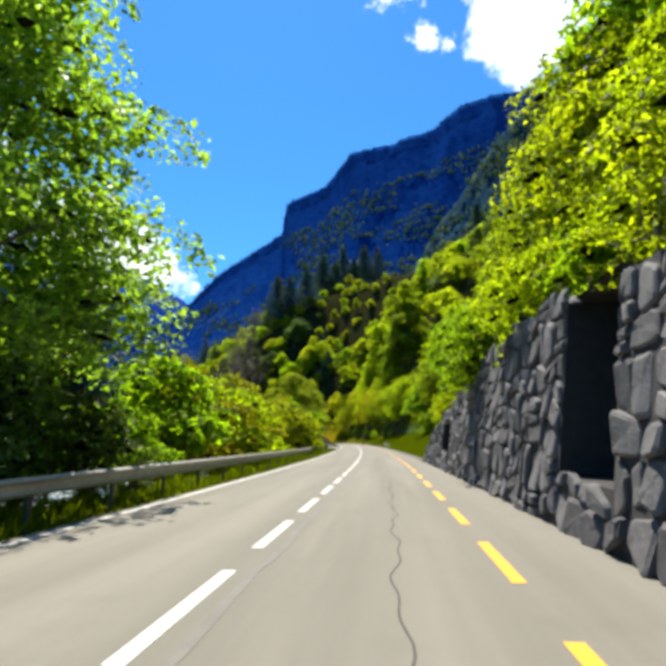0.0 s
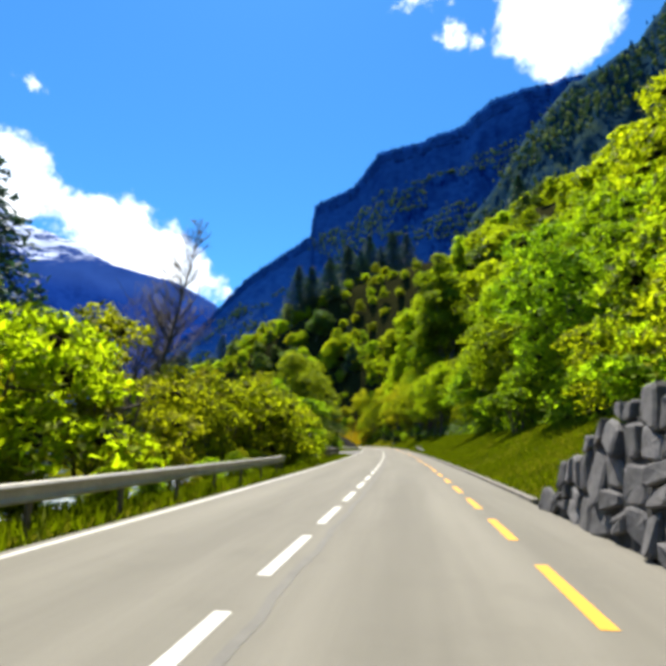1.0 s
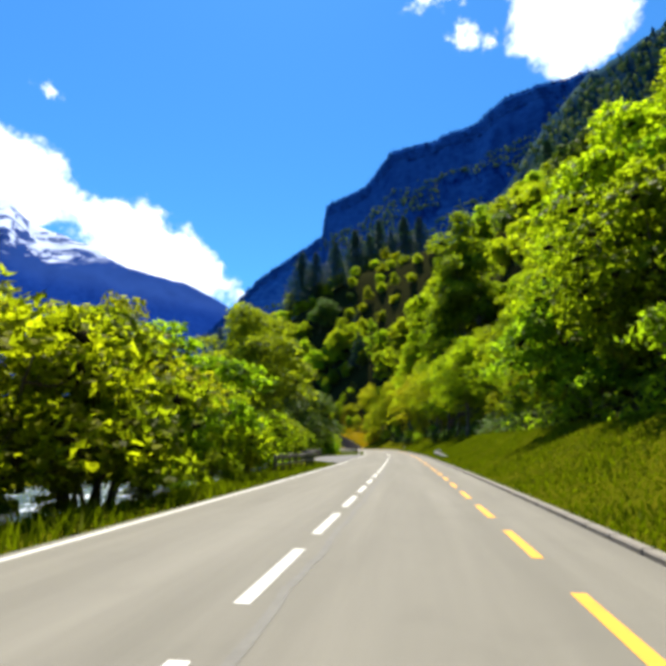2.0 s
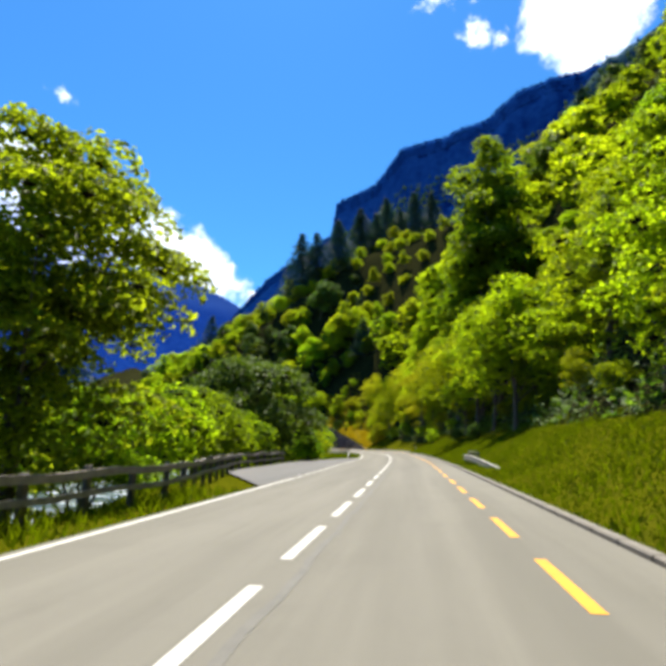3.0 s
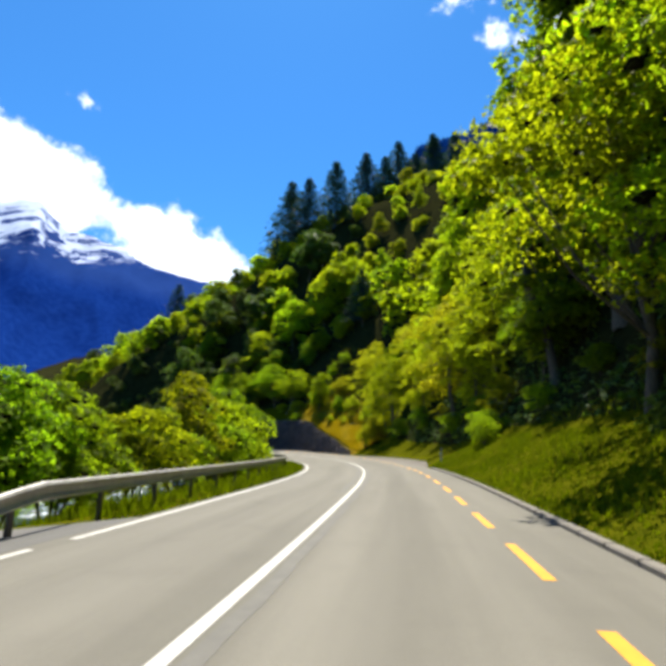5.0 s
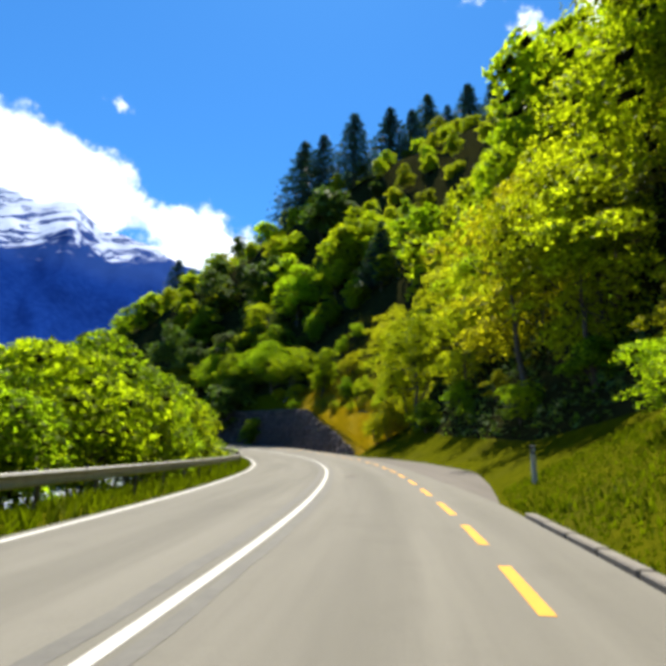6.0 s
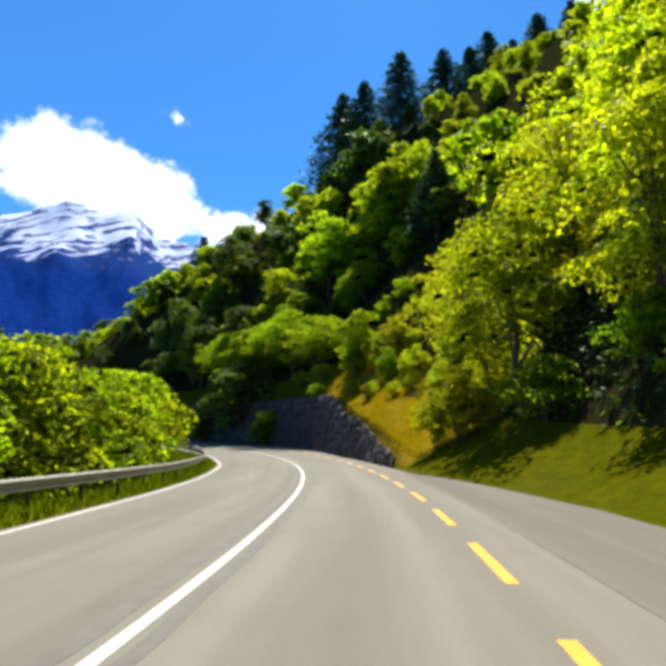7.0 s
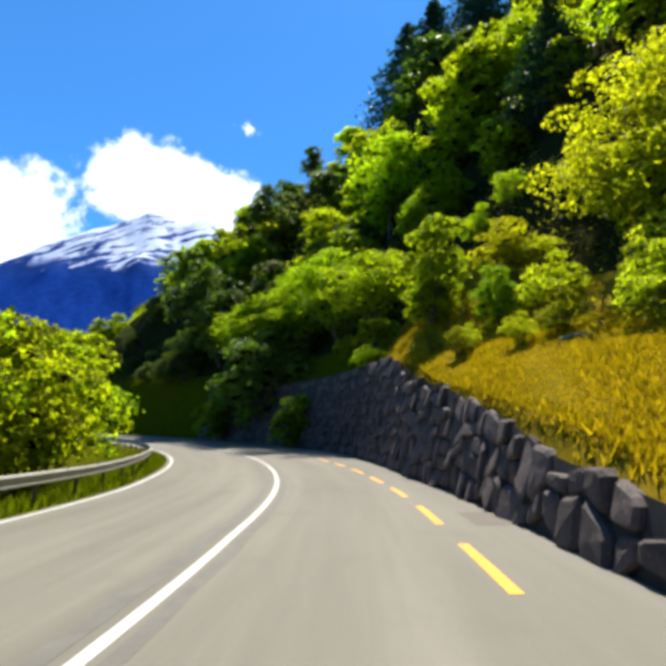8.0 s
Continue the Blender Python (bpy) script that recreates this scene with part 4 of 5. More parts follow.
for i in range(20):
    plant(("bush_g", "bush_c")[i % 2], rng.uniform(179, 200), rng.uniform(7.2, 13), rng.uniform(0.14, 0.36), rng.uniform(0, 6.28), 1.0, 0.1)
plant("bush_a", 140.5, 7.4, 0.42, 1.0)
plant("bush_a", 142.5, 8.0, 0.5, 2.0)
for i in range(16):
    plant(("bush_b", "bush_a", "bush_c")[i % 3], 82 + i * 5.6 + rng.uniform(-1.5, 1.5), rng.uniform(9.6, 10.8), rng.uniform(0.35, 0.65), rng.uniform(0, 6.28), 1.0, 0.2)
wood(74, 106, 16.5, 25, 5.6, NEAR_KINDS, 0.85, 22, 0.2)
wood(107, 124, 17, 25, 5.2, NEAR_KINDS, 0.6, 28, 0.2)
wood(127, 174, 16, 25, 5.8, NEAR_KINDS, 1.1, 25, 0.3)
for s, d, k, sc in ((169, 13.0, "spur", 1.0), (175.0, 13.4, "gold", 1.0), (171, 17, "spur", 1.2), (171, 9.2, "bush_b", 0.7), (167, 10.5, "bush_b", 0.6)):
    plant(k, s, d, sc, s * 1.7, 1.0, 0.3)
wood(200, 214, 8.6, 16, 4.6, ["beech_a", "bush_a", "beech_b", "bush_a"], 0.62, 3)
wood(214, 240, 7.6, 20, 5.0, ["ash_a", "ash_c", "ash_c", "ash_b", "ash_c"], 1.0, 31, 0.3)
wood(240, 264, 8.0, 20, 4.4, ["bush_e"], 0.9, 33, 0.2)
wood(204, 214, 16.5, 20, 5.0, ["ash_a", "beech_b"], 0.8, 32, 0.3)
wood(178, 199, 13.0, 20.0, 4.6, ["bush_g", "gold", "gold", "spur"], 0.8, 14, 0.2)
wood(34, 150, 26, 54, 6.8, FAR_KINDS, 1.0, 4, joined=True)
wood(150, 212, 20.5, 60, 6.4, ["far_a", "far_a", "far_b"], 1.0, 6, 0.3)
wood(212, 290, 20.5, 60, 6.0, FAR_KINDS, 1.0, 6, 0.3)
wood(-10, 30, 14, 34, 8.0, FAR_KINDS, 1.0, 7, joined=True)
for x, y, top, k in ((-29.7, 258.8, 91.8, "spruce_a"), (-22.5, 252.5, 89, "spruce_b"), (-13.2, 249.7, 92.5, "spruce_a"), (-4.8, 266.3, 105.8, "spruce_a"), (2.0, 262, 101, "spruce_b"), (6.6, 270.7, 112.6, "spruce_b"),
                     (12.5, 266, 104, "spruce_b"), (19, 270, 114, "spruce_a"), (26, 264, 110, "spruce_b"), (-1.9, 212.4, 41, "spruce_b"), (-3, 227, 54, "spruce_b"), (-67.9, 259, 56, "spruce_b"), (60, 188, 98, "spruce_a")):
    q = int(np.argmin((LXY[:, 0] - x) ** 2 + (LXY[:, 1] - y) ** 2))
    base = float(relief(LS[q], math.hypot(LXY[q, 0] - x, LXY[q, 1] - y))) - 0.5
    tall = 20.0 if k == "spruce_a" else 18.0
    plant_xyz(k, x, y, base, (top - base) / tall, x)


def join_wood(name, label):
    """The far trees of the slope as one body."""
    vs, fs, ms, mats, o = [], [], [], [], 0
    for k, x, y, z, sc, turn, tall, lean in JOINED:
        me = next(q for q in TEMPLATES[k].children if q.name.startswith("crown")).data
        v = np.empty(len(me.vertices) * 3, np.float32)
        me.vertices.foreach_get("co", v)
        f = np.empty(len(me.loops), np.int32)
        me.loops.foreach_get("vertex_index", f)
        m = np.array(Euler((lean[0], lean[1], turn)).to_matrix()) @ np.diag((sc, sc, sc * tall))
        vs.append(v.reshape(-1, 3) @ m.T + (x, y, z))
        fs.append(f + o)
        o += len(me.vertices)
        own = np.empty(len(me.polygons), np.int32)
        me.polygons.foreach_get("material_index", own)
        mats += [q for q in me.materials if q not in mats]
        ms.append(np.array([mats.index(q) for q in me.materials], np.int32)[own])
    v, f, mi = np.concatenate(vs), np.concatenate(fs), np.concatenate(ms)
    me = bpy.data.meshes.new(name)
    me.vertices.add(len(v))
    me.vertices.foreach_set("co", v.astype(np.float32).ravel())
    me.loops.add(len(f))
    me.loops.foreach_set("vertex_index", f.astype(np.int32))
    me.polygons.add(len(mi))
    me.polygons.foreach_set("loop_start", np.arange(0, 3 * len(mi), 3, dtype=np.int32))
    for q in mats:
        me.materials.append(q)
    me.polygons.foreach_set("material_index", mi)
    me.update(calc_edges=True)
    link(name, me, None, label, "forest", "", "stuff")


join_wood("hill_forest", "mixed spring-green wood high on the valley side")


def undergrowth(name, label, count, s0, s1, d0, d1, size, mat, seed):
    """Brambles, ferns and saplings that cover the wood's floor."""
    r = np.random.default_rng(seed)
    s = r.uniform(s0, s1, count)
    d = d0 + (d1 - d0) * r.random(count) ** 1.3
    keep = np.sin(s * 0.55 + 1.5 * np.sin(d * 0.7)) + r.normal(0, 0.6, count) > -0.6
    s, d = s[keep], d[keep]
    x, y = at(s, d)
    p = np.stack([x, y, relief(s, d) + r.random(len(s)) ** 2 * 1.1], 1)
    link(name, leaves_mesh(name, p, np.tile((-0.4, -0.3, 1.0), (len(s), 1)), size, r, mat), None, label, "undergrowth", "", "stuff")


undergrowth("undergrowth", "leafy green undergrowth on the wooded slope", 14000, 36, 80, 9.0, 30.0, 0.4, LEAF_MID, 5)
ribbon("dry_bank", np.arange(178.0, 206, 1.0), [5.4, 5.8, 6.3, 6.9, 7.6, 8.4, 9.2, 10, 11, 12, 13.5], lambda S, D: relief(S, D) + 0.03, DRY_BANK,
       "sunlit orange dry grass bank above the rock wall", "grass bank", "structure")
# wood-floor plants in dark leaves, a backdrop for the shade there
undergrowth("shade_plants", "ferns and saplings on the wood floor, leaves darkened for shade", 16000, 76, 177, 9.2, 18.0, 0.32, LEAF_DARK, 7)
for s, d, sc in ((199.5, 9.3, 0.7), (201.5, 10.8, 0.8), (205, 8.4, 0.7)):
    plant("bush_a", s, d, sc, s, 1.0, 0.2)
undergrowth("bramble_cover", "low yellow-green brambles above the rock wall", 5000, 179, 204, 9.5, 18.0, 0.2, LEAF_OLIVE, 6)
for s, d, k, sc in ((180.5, 12.5, "bush_g", 1.0), (184, 13.8, "bush_g", 1.15), (187.5, 14.2, "bush_g", 1.1), (191, 14.6, "edge_a", 0.6), (194.8, 10.2, "edge_b", 0.42), (197, 12.5, "bush_g", 0.9), (183, 17, "edge_a", 0.75),
                    (188, 17.5, "edge_a", 0.8), (179.5, 9.6, "bush_g", 0.5), (182, 8.4, "bush_g", 0.35), (183.5, 10.2, "bush_c", 0.45), (186.5, 10.8, "bush_g", 0.55), (190, 10, "bush_c", 0.4), (193, 12, "bush_g", 0.7)):
    plant(k, s, d, sc, s * 2.0, 1.0, 0.3)

# the wood inside the bend
for i in range(36):
    plant(rng.choice(["far_a", "far_b", "ash_b", "bush_b", "far_a"]), rng.uniform(122, 262), rng.uniform(-34, -14), rng.uniform(0.5, 0.75), rng.uniform(0, 6.28))


def far_forest(name, label, mountain_name, count, low, high, size, seed, mat, clump=True, slim=0.75, spread=1.8):
    """Far trees as one body of small crowns on a mountain's slope, in loose clumps."""
    verts, n, rows = MOUNTAIN_SPOTS[mountain_name]
    r = np.random.default_rng(seed)
    pts = [verts[i * n + j] for i in range(len(verts) // n) for j in range(int(low * rows), int(high * rows))]
    if clump:
        scale = 0.0045 if mountain_name == "mountain_ahead" else 0.011
        pts = [p for p in pts if noise.fractal(Vector(p) * scale + Vector((seed, 0, 0)), 1.0, 2.0, 3) > -0.08]
    pts = np.array(pts)
    p = pts[r.integers(0, len(pts), count)] + r.normal(0, size * spread, (count, 3)) * (1, 1, 0.3)
    s = size * r.uniform(0.5, 1.2, count)
    bv, bf = OCTA
    v = p[:, None, :] + bv[None] * s[:, None, None] * np.array((slim, slim, 1.3)) * (1 + r.normal(0, 0.15, (count, len(bv), 1)))
    f = (bf[None] + (np.arange(count) * len(bv))[:, None, None]).reshape(-1, 3)
    link(name, mesh_of(name, v.reshape(-1, 3).tolist(), f.tolist(), mat), None, label, "forest", "", "stuff")


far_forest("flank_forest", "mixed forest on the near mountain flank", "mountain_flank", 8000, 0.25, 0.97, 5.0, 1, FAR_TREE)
far_forest("flank_conifers", "dark conifers on the near mountain flank", "mountain_flank", 3000, 0.3, 1.0, 5.5, 4, HAZED_CONIFER, False, 0.5, 0.6)
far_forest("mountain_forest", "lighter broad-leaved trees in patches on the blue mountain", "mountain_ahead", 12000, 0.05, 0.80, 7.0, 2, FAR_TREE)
far_forest("ridge_forest", "dark conifers covering the blue mountain up to its ridge", "mountain_ahead", 3200, 0.93, 1.01, 7.0, 3, HAZED_CONIFER, False, 0.5, 0.5)


# ---------------------------------------------------------------- markings
def mark(name, s0, s1, d, width, mat, label, category, h=0.004, wander=0.0, step=0.5, parent=None, kind=""):
    n = max(2, int((s1 - s0) / step) + 1)
    ss = np.linspace(s0, s1, n)
    df = (lambda s: d(s)) if callable(d) else (lambda s: d)
    w = lambda s: wander * (math.sin(s * 2.1) + 0.6 * math.sin(s * 5.3 + 1))
    return ribbon(name, ss, [lambda s: df(s) - width / 2 + w(s), lambda s: df(s) + width / 2 + w(s)], flat_z(h), mat, label, category, kind, False, parent)


DASH_K = [-15, 0, 3, 6, 9, 19, 22, 25, 28, 36]
DASH_S = [-43, 6.6, 16.2, 26.2, 36.2, 70.5, 81.5, 92.2, 102.9, 129.8]
for k in range(-11, 30):
    a, b = np.interp([k, k + 0.67], DASH_K, DASH_S)
    mark("centre_dash", a, b, 0.0, 0.15, PAINT_WHITE, "white painted centre-line dash on asphalt", "road marking", kind="structure")
mark("centre_line", 109.9, S_MAX - 5, 0.0, 0.135, PAINT_WHITE, "solid white painted centre line on asphalt", "road marking", kind="structure")
mark("edge_line", -31, 84, -3.3, 0.13, PAINT_WHITE, "white painted edge line on asphalt", "road marking", kind="structure")
for k in range(19):
    mark("edge_dash", 84 + k * 1.7, 85.1 + k * 1.7, -3.3, 0.13, PAINT_WHITE, "short white edge dash along the lay-by", "road marking", kind="structure")
mark("edge_line", 116.5, S_MAX - 5, lambda s: left_edge(s) + 0.25, 0.14, PAINT_WHITE, "white painted edge line on asphalt", "road marking", kind="structure")
YELLOW_K = [-10, 0, 4, 10, 20, 23, 27, 28, 29, 38, 40, 43, 45, 48, 51, 53, 60]
YELLOW_S = [-27.4, 5.3, 18.4, 38.5, 72.4, 82.9, 97.9, 101.4, 104.9, 135.8, 141.2, 151.4, 158.0, 168.3, 178.4, 185.5, 209.0]
for k in range(-9, 60):
    a, b = np.interp([k, k + 0.58], YELLOW_K, YELLOW_S)
    mark("cycle_dash", a, b, lambda s: float(np.interp(s, [0, 60, 100, 145, 155, 165, 175, 210], [2.83, 2.92, 3.0, 3.0, 3.15, 3.25, 3.2, 3.2])), 0.14, PAINT_YELLOW, "yellow painted cycle-lane dash on asphalt", "road marking", kind="structure")
mark("asphalt_seam", -31, 111, 0.30, 0.10, SEAM, "dark bitumen seam beside the centre line", "road seam", 0.003, 0.025, kind="structure")
mark("asphalt_seam", 111, S_MAX - 5, 0.22, 0.16, SEAM, "dark bitumen band beside the centre line", "road seam", 0.003, 0.015, kind="structure")
mark("asphalt_seam", 125, S_MAX - 5, -0.30, 0.20, SEAM, "dark bitumen band beside the centre line", "road seam", 0.003, 0.015, kind="structure")
mark("road_crack", -5, 17, 1.72, 0.022, CRACK, "thin meandering crack in the asphalt", "road crack", 0.003, 0.05, 0.2, kind="structure")


mark("road_crack", 35.9, 37.7, lambda s: -0.30 - 0.03 * (s - 34.7), 0.018, CRACK, "short crack in the asphalt beside the centre line", "road crack", 0.003, 0.05, 0.15, kind="structure")
mark("road_crack", 106.4, 109.4, lambda s: -0.42 + 0.02 * (s - 106), 0.02, CRACK, "short crack in the asphalt beside the centre line", "road crack", 0.003, 0.05, 0.15, kind="structure")
mark("road_patch", 181.8, 183.1, 4.05, 0.62, ASPHALT_BROWN, "dark rectangular patch on the road by the rock wall", "road patch", 0.003, kind="structure")
mark("road_stain", 151.6, 153.3, 1.05, 0.42, ASPHALT_BROWN, "faint dark stain on the asphalt", "road stain", 0.003, 0.10, 0.12, kind="structure")


# ---------------------------------------------------------------- lay-bys, kerb
ribbon("layby", np.arange(81, 120, 0.5), [lambda s: -3.54 - 4.6 * float(np.interp(s, [81, 86, 90, 104, 116, 119], [0, 0.55, 1, 0.95, 0.45, 0])), lambda s: left_edge(s) - 0.02],
       flat_z(-0.004), ASPHALT_DARK, "grey gravelly lay-by beside the road", "lay-by", "structure", True)
ribbon("shoulder", np.arange(143, 177, 0.5), [lambda s: float(np.interp(s, [143, 149, 160, 172, 177], [4.3, 4.1, 4.05, 4.1, 4.5])), lambda s: float(right_edge(s)) - 0.01], flat_z(0.004), ASPHALT_BROWN,
       "brownish gritty shoulder widening beside the road", "road shoulder", "structure", True)


# ---------------------------------------------------------------- retaining walls
def link_under(name, me, parent, label="", kind=""):
    """A part whose mesh is in world metres."""
    ob = link(name, me, parent, label, "", "", kind)
    ob.matrix_parent_inverse = parent.matrix_basis.inverted()
    return ob


def stone_wall(name, s0, s1, height, foot_d, lean, niches, row_h, width, mat, seed, label, parts_from, parts_to, proud):
    """A battered dry-stone wall: a dark core and irregular bulging stones, with open recesses."""
    r = random.Random(seed)

    def where(s, z, out=0.0):
        x, y = at(s, foot_d(s) + lean * z - out)
        return Vector((float(x), float(y), float(banked(s, foot_d(s))) + z))

    def in_niche(s, z, grow=0.0):
        return any(a - grow < s < b + grow and lo - grow < z < hi + grow for a, b, lo, hi in niches)

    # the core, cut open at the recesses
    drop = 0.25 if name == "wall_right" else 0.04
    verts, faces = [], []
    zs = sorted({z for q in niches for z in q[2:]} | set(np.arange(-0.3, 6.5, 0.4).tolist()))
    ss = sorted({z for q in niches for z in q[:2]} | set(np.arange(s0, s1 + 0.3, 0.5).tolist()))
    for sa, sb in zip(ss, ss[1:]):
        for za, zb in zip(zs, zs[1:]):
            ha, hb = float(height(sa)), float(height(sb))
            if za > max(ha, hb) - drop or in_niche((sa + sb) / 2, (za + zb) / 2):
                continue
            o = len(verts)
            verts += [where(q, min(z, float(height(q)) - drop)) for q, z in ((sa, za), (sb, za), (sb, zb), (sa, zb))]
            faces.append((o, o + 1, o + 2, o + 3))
    # recess linings, near-black to stand for deep shade
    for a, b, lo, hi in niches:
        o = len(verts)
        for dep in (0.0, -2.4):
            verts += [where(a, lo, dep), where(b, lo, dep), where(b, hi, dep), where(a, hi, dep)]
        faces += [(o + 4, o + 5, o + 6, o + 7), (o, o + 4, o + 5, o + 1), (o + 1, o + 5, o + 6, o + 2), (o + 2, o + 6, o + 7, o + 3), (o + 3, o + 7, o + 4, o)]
    wall = link(name, mesh_of(name, verts, faces, SHADED_MORTAR), None, label, "wall", "", "structure")
    # the stones
    stones = []
    z = 0.0
    row = 0
    while z < 6.0:
        h = row_h * r.uniform(0.75, 1.3)
        s = s0 + r.uniform(-0.3, 0.0)
        while s < s1:
            w = width * r.uniform(0.6, 1.5)
            bits = [(s, s + w, z, z + h)]
            if h > row_h * 0.9 and r.random() < 0.3:
                k = z + h * r.uniform(0.4, 0.6)
                bits = [(s, s + w, z, k), (s, s + w, k, z + h)]
            stones += [(*q, row) for q in bits]
            s += w
        z += h
        row += 1
    rest_v, rest_f, count = [], [], 0
    for sa, sb, za, zb, row in stones:
        for a, b, lo, hi in niches:
            if sa < b and sb > a and za < hi and zb > lo:
                room = {"left": a - sa, "right": sb - b, "under": lo - za, "over": zb - hi}
                side = max(room, key=room.get)
                sb = a if side == "left" else sb
                sa = b if side == "right" else sa
                zb = lo if side == "under" else zb
                za = hi if side == "over" else za
        if sb - sa < 0.1 or zb - za < 0.1:
            continue
        cs, cz = (sa + sb) / 2, (za + zb) / 2
        if cz + 0.03 > float(height(cs)) or in_niche(cs, cz, 0.02) or cs > s1 + 0.3:
            continue

        def wave(s, z, row=row):
            return 0.11 * row_h / 0.5 * (math.sin(s * 2.3 + z * 3.1) + 0.7 * math.sin(s * 5.1 + z * 1.7 + 2))

        gap = 0.022
        corner = [(sa + gap + r.uniform(0, 0.03), za + gap + wave(sa, za)), (sb - gap - r.uniform(0, 0.03), za + gap + wave(sb, za)),
                  (sb - gap - r.uniform(0, 0.04), zb - gap + wave(sb, zb)), (sa + gap + r.uniform(0, 0.04), zb - gap + wave(sa, zb))]
        crest = float(height(cs)) + r.uniform(0.02, 0.12)
        corner = [(q, min(z, crest)) for q, z in corner]
        cz = sum(z for _, z in corner) / 4
        ring = []
        for i in range(4):
            p, q = corner[i], corner[(i + 1) % 4]
            c1, c2 = r.uniform(0.06, 0.2), r.uniform(0.8, 0.94)
            ring += [(p[0] + (q[0] - p[0]) * c1, p[1] + (q[1] - p[1]) * c1), (p[0] + (q[0] - p[0]) * c2, p[1] + (q[1] - p[1]) * c2)]
        bulge = proud * r.uniform(0.5, 1.4)
        v = []
        tilt_s, tilt_z = r.uniform(-0.22, 0.22), r.uniform(-0.25, 0.15)
        for shrink, out in ((1.0, -0.05), (1.0, 0.5 * bulge), (0.82, bulge)):
            for s, zz in ring:
                ps, pz = cs + (s - cs) * shrink, cz + (zz - cz) * shrink
                v.append(where(ps, pz, out + (tilt_s * (ps - cs) + tilt_z * (pz - cz) if out > 0 else 0) + r.uniform(-0.012, 0.012)))
        v.append(where(cs, cz, bulge * 1.12))
        f = [(k * 8 + i, k * 8 + (i + 1) % 8, (k + 1) * 8 + (i + 1) % 8, (k + 1) * 8 + i) for k in range(2) for i in range(8)]
        f += [(16 + i, 16 + (i + 1) % 8, 24) for i in range(8)]
        if parts_from < cs < parts_to and count < 300:
            c = where(cs, cz)
            ob = link("stone", mesh_of("stone", [q - c for q in v], f, mat), wall)
            ob.location = c
            count += 1
        else:
            o = len(rest_v)
            rest_v += v
            rest_f += [tuple(i + o for i in q) for q in f]
    link("stone_rest", mesh_of("stone_rest", rest_v, rest_f, mat), wall, "", "", "", "stuff")
    return wall


def kerb_line():
    kerb = tagged(new("kerb"), "low granite kerb along the grass bank", "kerb", "", "structure")
    bm = bmesh.new()
    box_bm(bm, (-0.09, -0.49, -0.25), (0.09, 0.49, 0.085), None, 0.02)
    me = bpy.data.meshes.new("kerbstone")
    bm.to_mesh(me)
    bm.free()
    me.materials.append(KERB)
    for k in range(108):
        s = 33.5 + k
        x, y = at(s, float(right_edge(s)) + 0.09)
        ob = link("kerbstone", me, kerb)
        ob.matrix_basis = Matrix.Translation((float(x), float(y), float(banked(s, 4.3)))) @ Euler((0, 0, heading(s))).to_matrix().to_4x4()


# ---------------------------------------------------------------- guard rails
W_BEAM = [(0.0, 0.155), (0.045, 0.14), (0.075, 0.10), (0.035, 0.035), (0.035, -0.035), (0.075, -0.10), (0.045, -0.14), (0.0, -0.155)]


def sweep(ss, section, dfun, zfun):
    verts, faces = [], []
    n = len(section)
    for s in ss:
        for o, z in section:
            x, y = at(s, dfun(s) + o)
            verts.append((float(x), float(y), float(banked(s, dfun(s))) + zfun(s) + z))
    for i in range(len(ss) - 1):
        for k in range(n):
            q = (k + 1) % n
            faces.append((i * n + k, i * n + q, (i + 1) * n + q, (i + 1) * n + k))
    faces += [tuple(range(n - 1, -1, -1)), tuple(range((len(ss) - 1) * n, len(ss) * n))]
    return verts, faces


def guard_rail(s0, s1, dfun, zfun, side, spacing, label, posts_from, posts_to):
    x, y = at(s0, dfun(s0))
    rail = empty("guard_rail", Matrix.Translation((float(x), float(y), float(banked(s0, dfun(s0))))), label, "guardrail")
    sec = [(side * o, z) for o, z in W_BEAM] + [(side * (o - 0.012), z) for o, z in reversed(W_BEAM)]
    v, f = sweep(np.arange(s0, s1, 0.5), sec, dfun, zfun)
    link_under("beam", mesh_of("beam", v, f, STEEL), rail, "galvanised W-shaped beam")
    bm = bmesh.new()
    box_bm(bm, (-0.035, -0.055, -0.7), (0.035, 0.055, 0.66), None, 0.008)
    me = bpy.data.meshes.new("post")
    bm.to_mesh(me)
    bm.free()
    me.materials.append(STEEL_DARK)
    s = posts_from
    while s < posts_to:
        d = dfun(s) - side * 0.05
        x, y = at(s, d)
        ob = link("post", me, rail, "dark steel post")
        ob.matrix_parent_inverse = rail.matrix_basis.inverted()
        ob.matrix_basis = Matrix.Translation((float(x), float(y), float(banked(s, d)) + zfun(s) - 0.60)) @ Euler((0, 0, heading(s))).to_matrix().to_4x4()
        s += spacing
    return rail


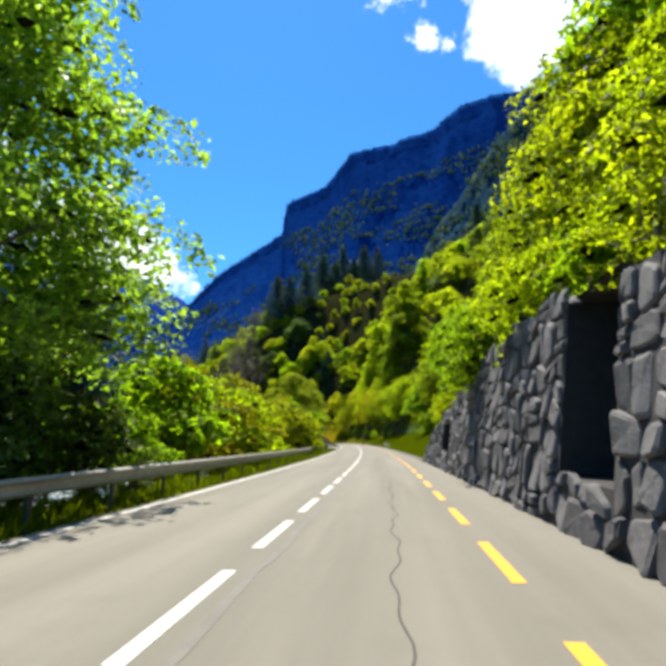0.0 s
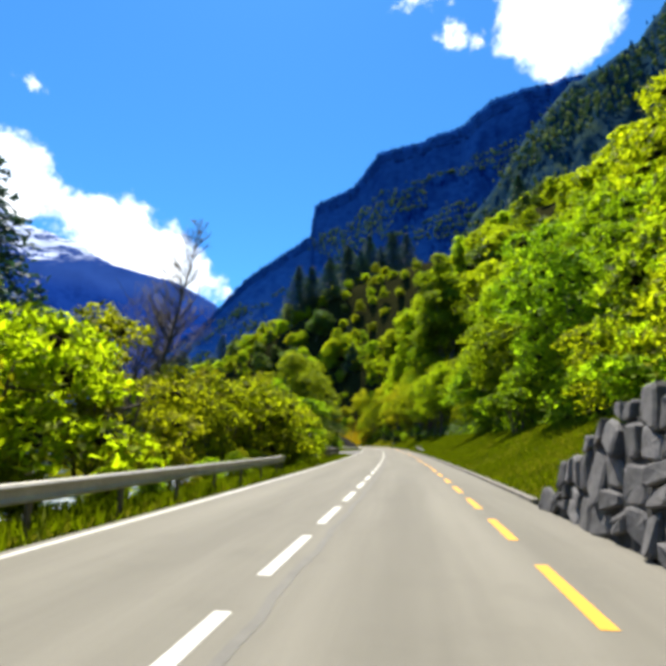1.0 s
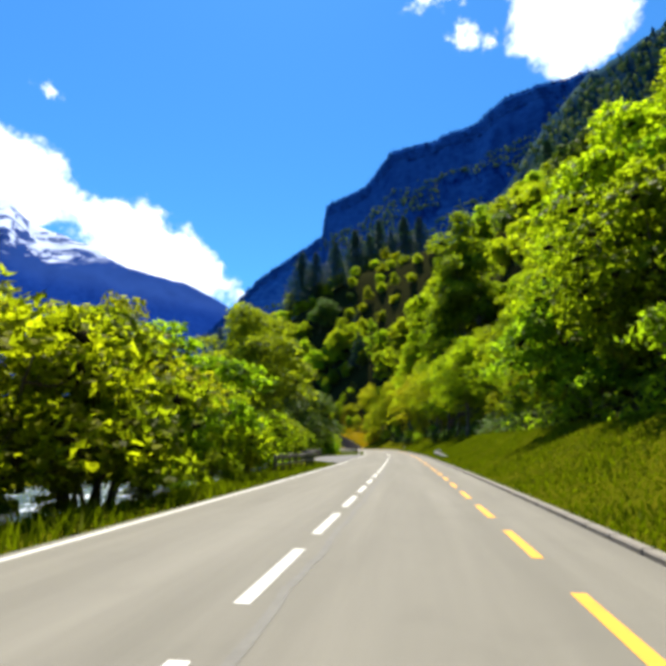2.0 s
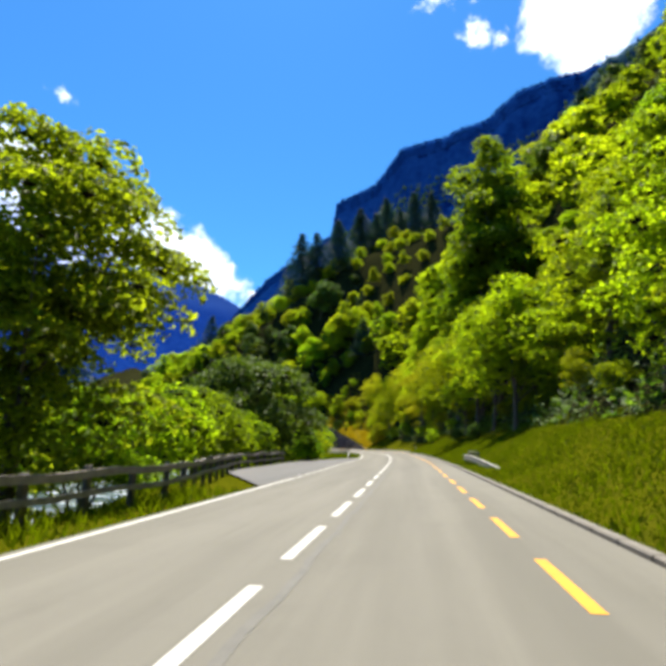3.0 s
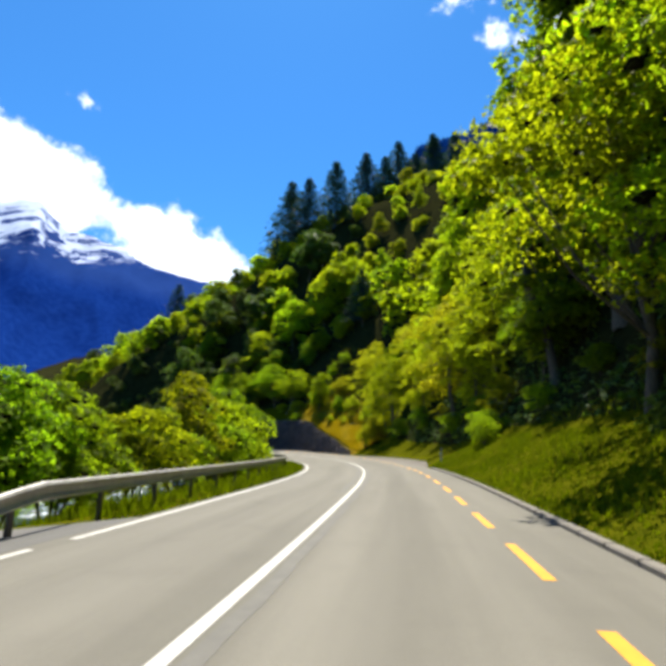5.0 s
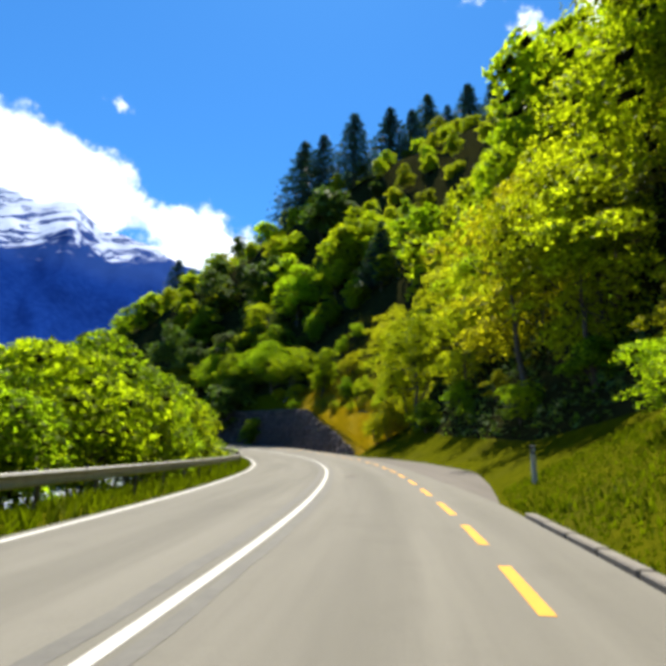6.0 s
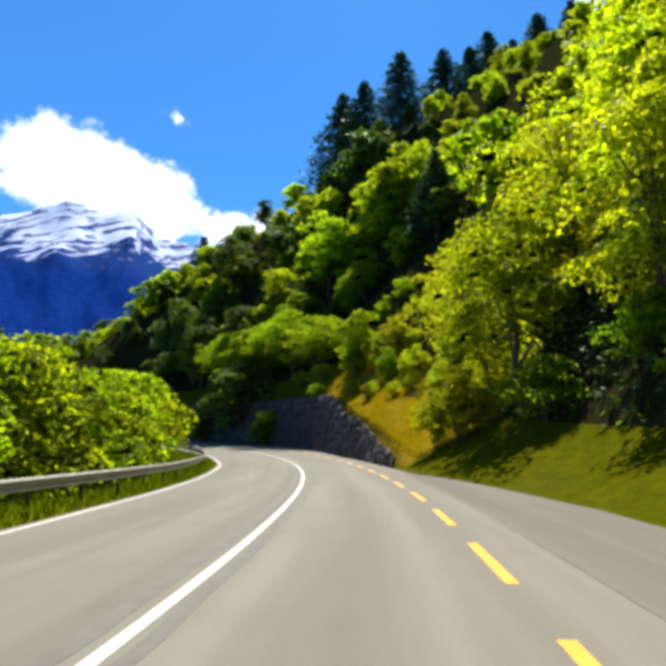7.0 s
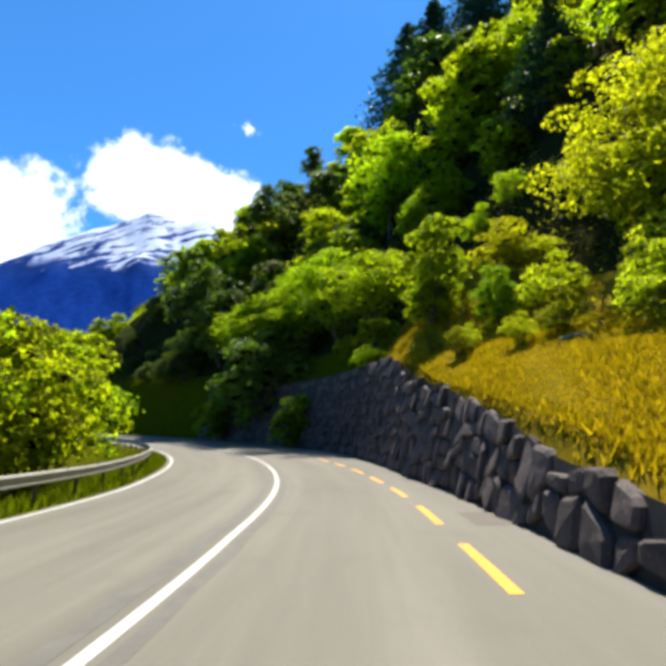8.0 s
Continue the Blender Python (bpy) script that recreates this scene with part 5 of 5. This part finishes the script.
def timber_fence(s0, s1, dfun):
    x, y = at(s0, dfun(s0))
    fence = empty("roadside_fence", Matrix.Translation((float(x), float(y), 0)), "weathered grey fence with two rails beside the lay-by", "fence")
    for h, t, w in ((0.74, 0.16, 0.05), (0.36, 0.12, 0.04)):
        v, f = sweep(np.arange(s0, s1, 1.0), [(-w, -t / 2), (w, -t / 2), (w, t / 2), (-w, t / 2)], dfun, lambda s: h + 0.03 * math.sin(s * 1.7))
        link_under("rail", mesh_of("rail", v, f, WOOD_OLD), fence)
    r = random.Random(3)
    s = s0 + 0.3
    while s < s1:
        bm = bmesh.new()
        box_bm(bm, (-0.07, -0.07, -0.8), (0.07, 0.07, 0.86 + r.uniform(-0.05, 0.06)), None, 0.015)
        me = bpy.data.meshes.new("post")
        bm.to_mesh(me)
        bm.free()
        me.materials.append(STEEL_DARK)
        x, y = at(s, dfun(s) - 0.13)
        ob = link("post", me, fence)
        ob.matrix_parent_inverse = fence.matrix_basis.inverted()
        ob.matrix_basis = Matrix.Translation((float(x), float(y), float(banked(s, -5)))) @ Euler((r.uniform(-0.04, 0.04), r.uniform(-0.04, 0.04), heading(s))).to_matrix().to_4x4()
        s += 1.7


guard_rail(-31, 49.5, lambda s: float(np.interp(s, [-40, 43, 49.5], [-4.1, -4.15, -5.3])), lambda s: float(np.interp(s, [-40, 45, 49.5], [0.60, 0.60, 0.45])), 1, 2.5,
           "grey steel guardrail along the river side", -29.5, 49)
guard_rail(112.6, S_MAX - 8, lambda s: float(np.interp(s, [110, 118, 140, 160, 400], [-3.95, -4.35, -5.35, -5.75, -5.8])), lambda s: float(np.interp(s, [112.6, 117, 400], [-0.05, 0.60, 0.60])), 1, 2.5,
           "grey steel guardrail round the outer verge of the bend", 116.5, S_MAX - 9)
guard_rail(87.2, 98.6, lambda s: float(np.interp(s, [87, 93.5, 97.5, 98.6], [5.3, 4.95, 4.95, 5.1])), lambda s: float(np.interp(s, [87.2, 93.5, 98], [0.22, 0.58, 0.58])), -1, 1.4,
           "short steel guardrail on the kerb before a culvert", 93.6, 98.2)


def culvert_railing():
    x, y = at(93.6, 5.25)
    ob = empty("culvert_railing", Matrix.Translation((float(x), float(y), float(relief(93.6, 5.25)))), "thin grey handrail on dark posts behind the guardrail", "railing")
    v, f = sweep(np.arange(93.5, 98.1, 0.5), [(-0.03, -0.03), (0.03, -0.03), (0.03, 0.03), (-0.03, 0.03)], lambda s: 5.25, lambda s: 0.92)
    link_under("handrail", mesh_of("handrail", v, f, STEEL), ob)
    for k in range(4):
        s = 93.6 + k * 1.4
        v, f = sweep([s - 0.05, s + 0.05], [(-0.05, -0.9), (0.05, -0.9), (0.05, 0.0), (-0.05, 0.0)], lambda q: 5.25, lambda q: 0.90)
        link_under("post", mesh_of("post", v, f, STEEL_DARK), ob)


culvert_railing()
timber_fence(67, 104, lambda s: float(np.interp(s, [60, 78, 86, 92, 105], [-5.1, -5.0, -6.9, -8.2, -8.1])))


def marker_post(s, d):
    x, y = at(s, d)
    m = Matrix.Translation((float(x), float(y), float(relief(s, d)))) @ Euler((0, 0, heading(s))).to_matrix().to_4x4()
    ob = empty("marker_post", m, "white roadside delineator post with a black band", "marker post")
    bm = bmesh.new()
    box_bm(bm, (-0.06, -0.05, -0.3), (0.06, 0.05, 0.72), None, 0.02)
    part("shaft", bm, PAINT_WHITE, ob)
    bm = bmesh.new()
    box_bm(bm, (-0.063, -0.053, 0.72), (0.063, 0.053, 0.95), None, 0.02)
    part("band", bm, RUBBER_BLACK, ob, "black band")
    bm = bmesh.new()
    box_bm(bm, (-0.03, -0.06, 0.78), (0.03, -0.05, 0.90), None, 0.004)
    part("reflector", bm, PAINT_WHITE, ob, "white reflector")


marker_post(144.5, 5.6)


# ---------------------------------------------------------------- grass
def grass(name, label, s0, s1, d0, d1, count, tall, mat, seed, above=lambda s: 0.0):
    r = np.random.default_rng(seed)
    s = r.uniform(s0, s1, count)
    lo, hi = np.array([d0(q) for q in s]), np.array([d1(q) for q in s])
    d = lo + (hi - lo) * r.random(count)
    x, y = at(s, d)
    z = relief(s, d)
    patch = 0.6 + 0.8 * (0.5 + 0.5 * np.sin(s * 0.9 + 2 * np.sin(d * 1.3)))
    h = tall * r.uniform(0.4, 1.2, count) * patch
    a = r.uniform(0, 2 * math.pi, count)
    w = 0.022 + 0.03 * r.random(count)
    lean = r.normal(0, 0.35, (count, 2)) * h[:, None]
    v = np.empty((count, 3, 3), np.float32)
    v[:, 0] = np.stack([x - np.cos(a) * w, y - np.sin(a) * w, z - 0.02], 1)
    v[:, 1] = np.stack([x + np.cos(a) * w, y + np.sin(a) * w, z - 0.02], 1)
    v[:, 2] = np.stack([x + lean[:, 0], y + lean[:, 1], z + h], 1)
    me = bpy.data.meshes.new(name)
    me.vertices.add(3 * count)
    me.vertices.foreach_set("co", v.ravel())
    me.loops.add(3 * count)
    me.loops.foreach_set("vertex_index", np.arange(3 * count, dtype=np.int32))
    me.polygons.add(count)
    me.polygons.foreach_set("loop_start", np.arange(0, 3 * count, 3, dtype=np.int32))
    me.materials.append(mat)
    me.update(calc_edges=True)
    link(name, me, None, label, "grass", "", "stuff")


grass("verge_grass", "green grass verge under the guardrail", 0, 215, lambda s: float(left_edge(s)) - 5.0 if not 80 < s < 119 else -12.5,
      lambda s: float(left_edge(s)) - 0.15 if not 80 < s < 119 else -8.4, 50000, 0.28, GRASS, 2)
grass("bank_grass", "lush green mown grass on the bank above the kerb", 33, 146, lambda s: float(right_edge(s)) + 0.22, lambda s: float(right_edge(s)) + 5.5, 80000, 0.11, GRASS, 9)
grass("dry_grass", "dry orange grass on top of the rock wall", 177, 206, lambda s: float(right_edge(s)) + 1.25, lambda s: float(right_edge(s)) + 7.5, 90000, 0.15, GRASS_DRY, 3)

def fallen_branch(s, d):
    x, y = at(s, d)
    ob = empty("fallen_branch", Matrix.Translation((float(x), float(y), float(relief(s, d)) + 0.06)), "bleached fallen branch lying on the dry grass bank", "branch")
    v, f = tube([(-0.5, 0.35, 0.02), (0.0, 0.0, 0.10), (0.55, -0.30, 0.04)], [0.05, 0.045, 0.02], 6)
    link("stick", mesh_of("stick", v, f, WOOD_OLD, True), ob)
    v, f = tube([(0.0, 0.0, 0.10), (0.3, 0.15, 0.25)], [0.025, 0.008], 5)
    link("twig", mesh_of("twig", v, f, WOOD_OLD, True), ob)


fallen_branch(188.5, 9.4)

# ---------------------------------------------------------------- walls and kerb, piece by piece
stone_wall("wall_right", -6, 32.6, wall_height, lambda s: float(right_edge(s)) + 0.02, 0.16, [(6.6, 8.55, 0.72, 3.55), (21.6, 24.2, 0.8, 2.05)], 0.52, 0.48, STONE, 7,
           "grey dry-stone retaining wall with dark recesses", 4.6, 33, 0.075)
stone_wall("wall_bend", 176, 232, wall_height, lambda s: float(right_edge(s)) + 0.05, 0.14, [], 0.62, 0.55, ROCK, 8,
           "rough dark rock wall along the outside of the bend", 176, 200, 0.11)
kerb_line()
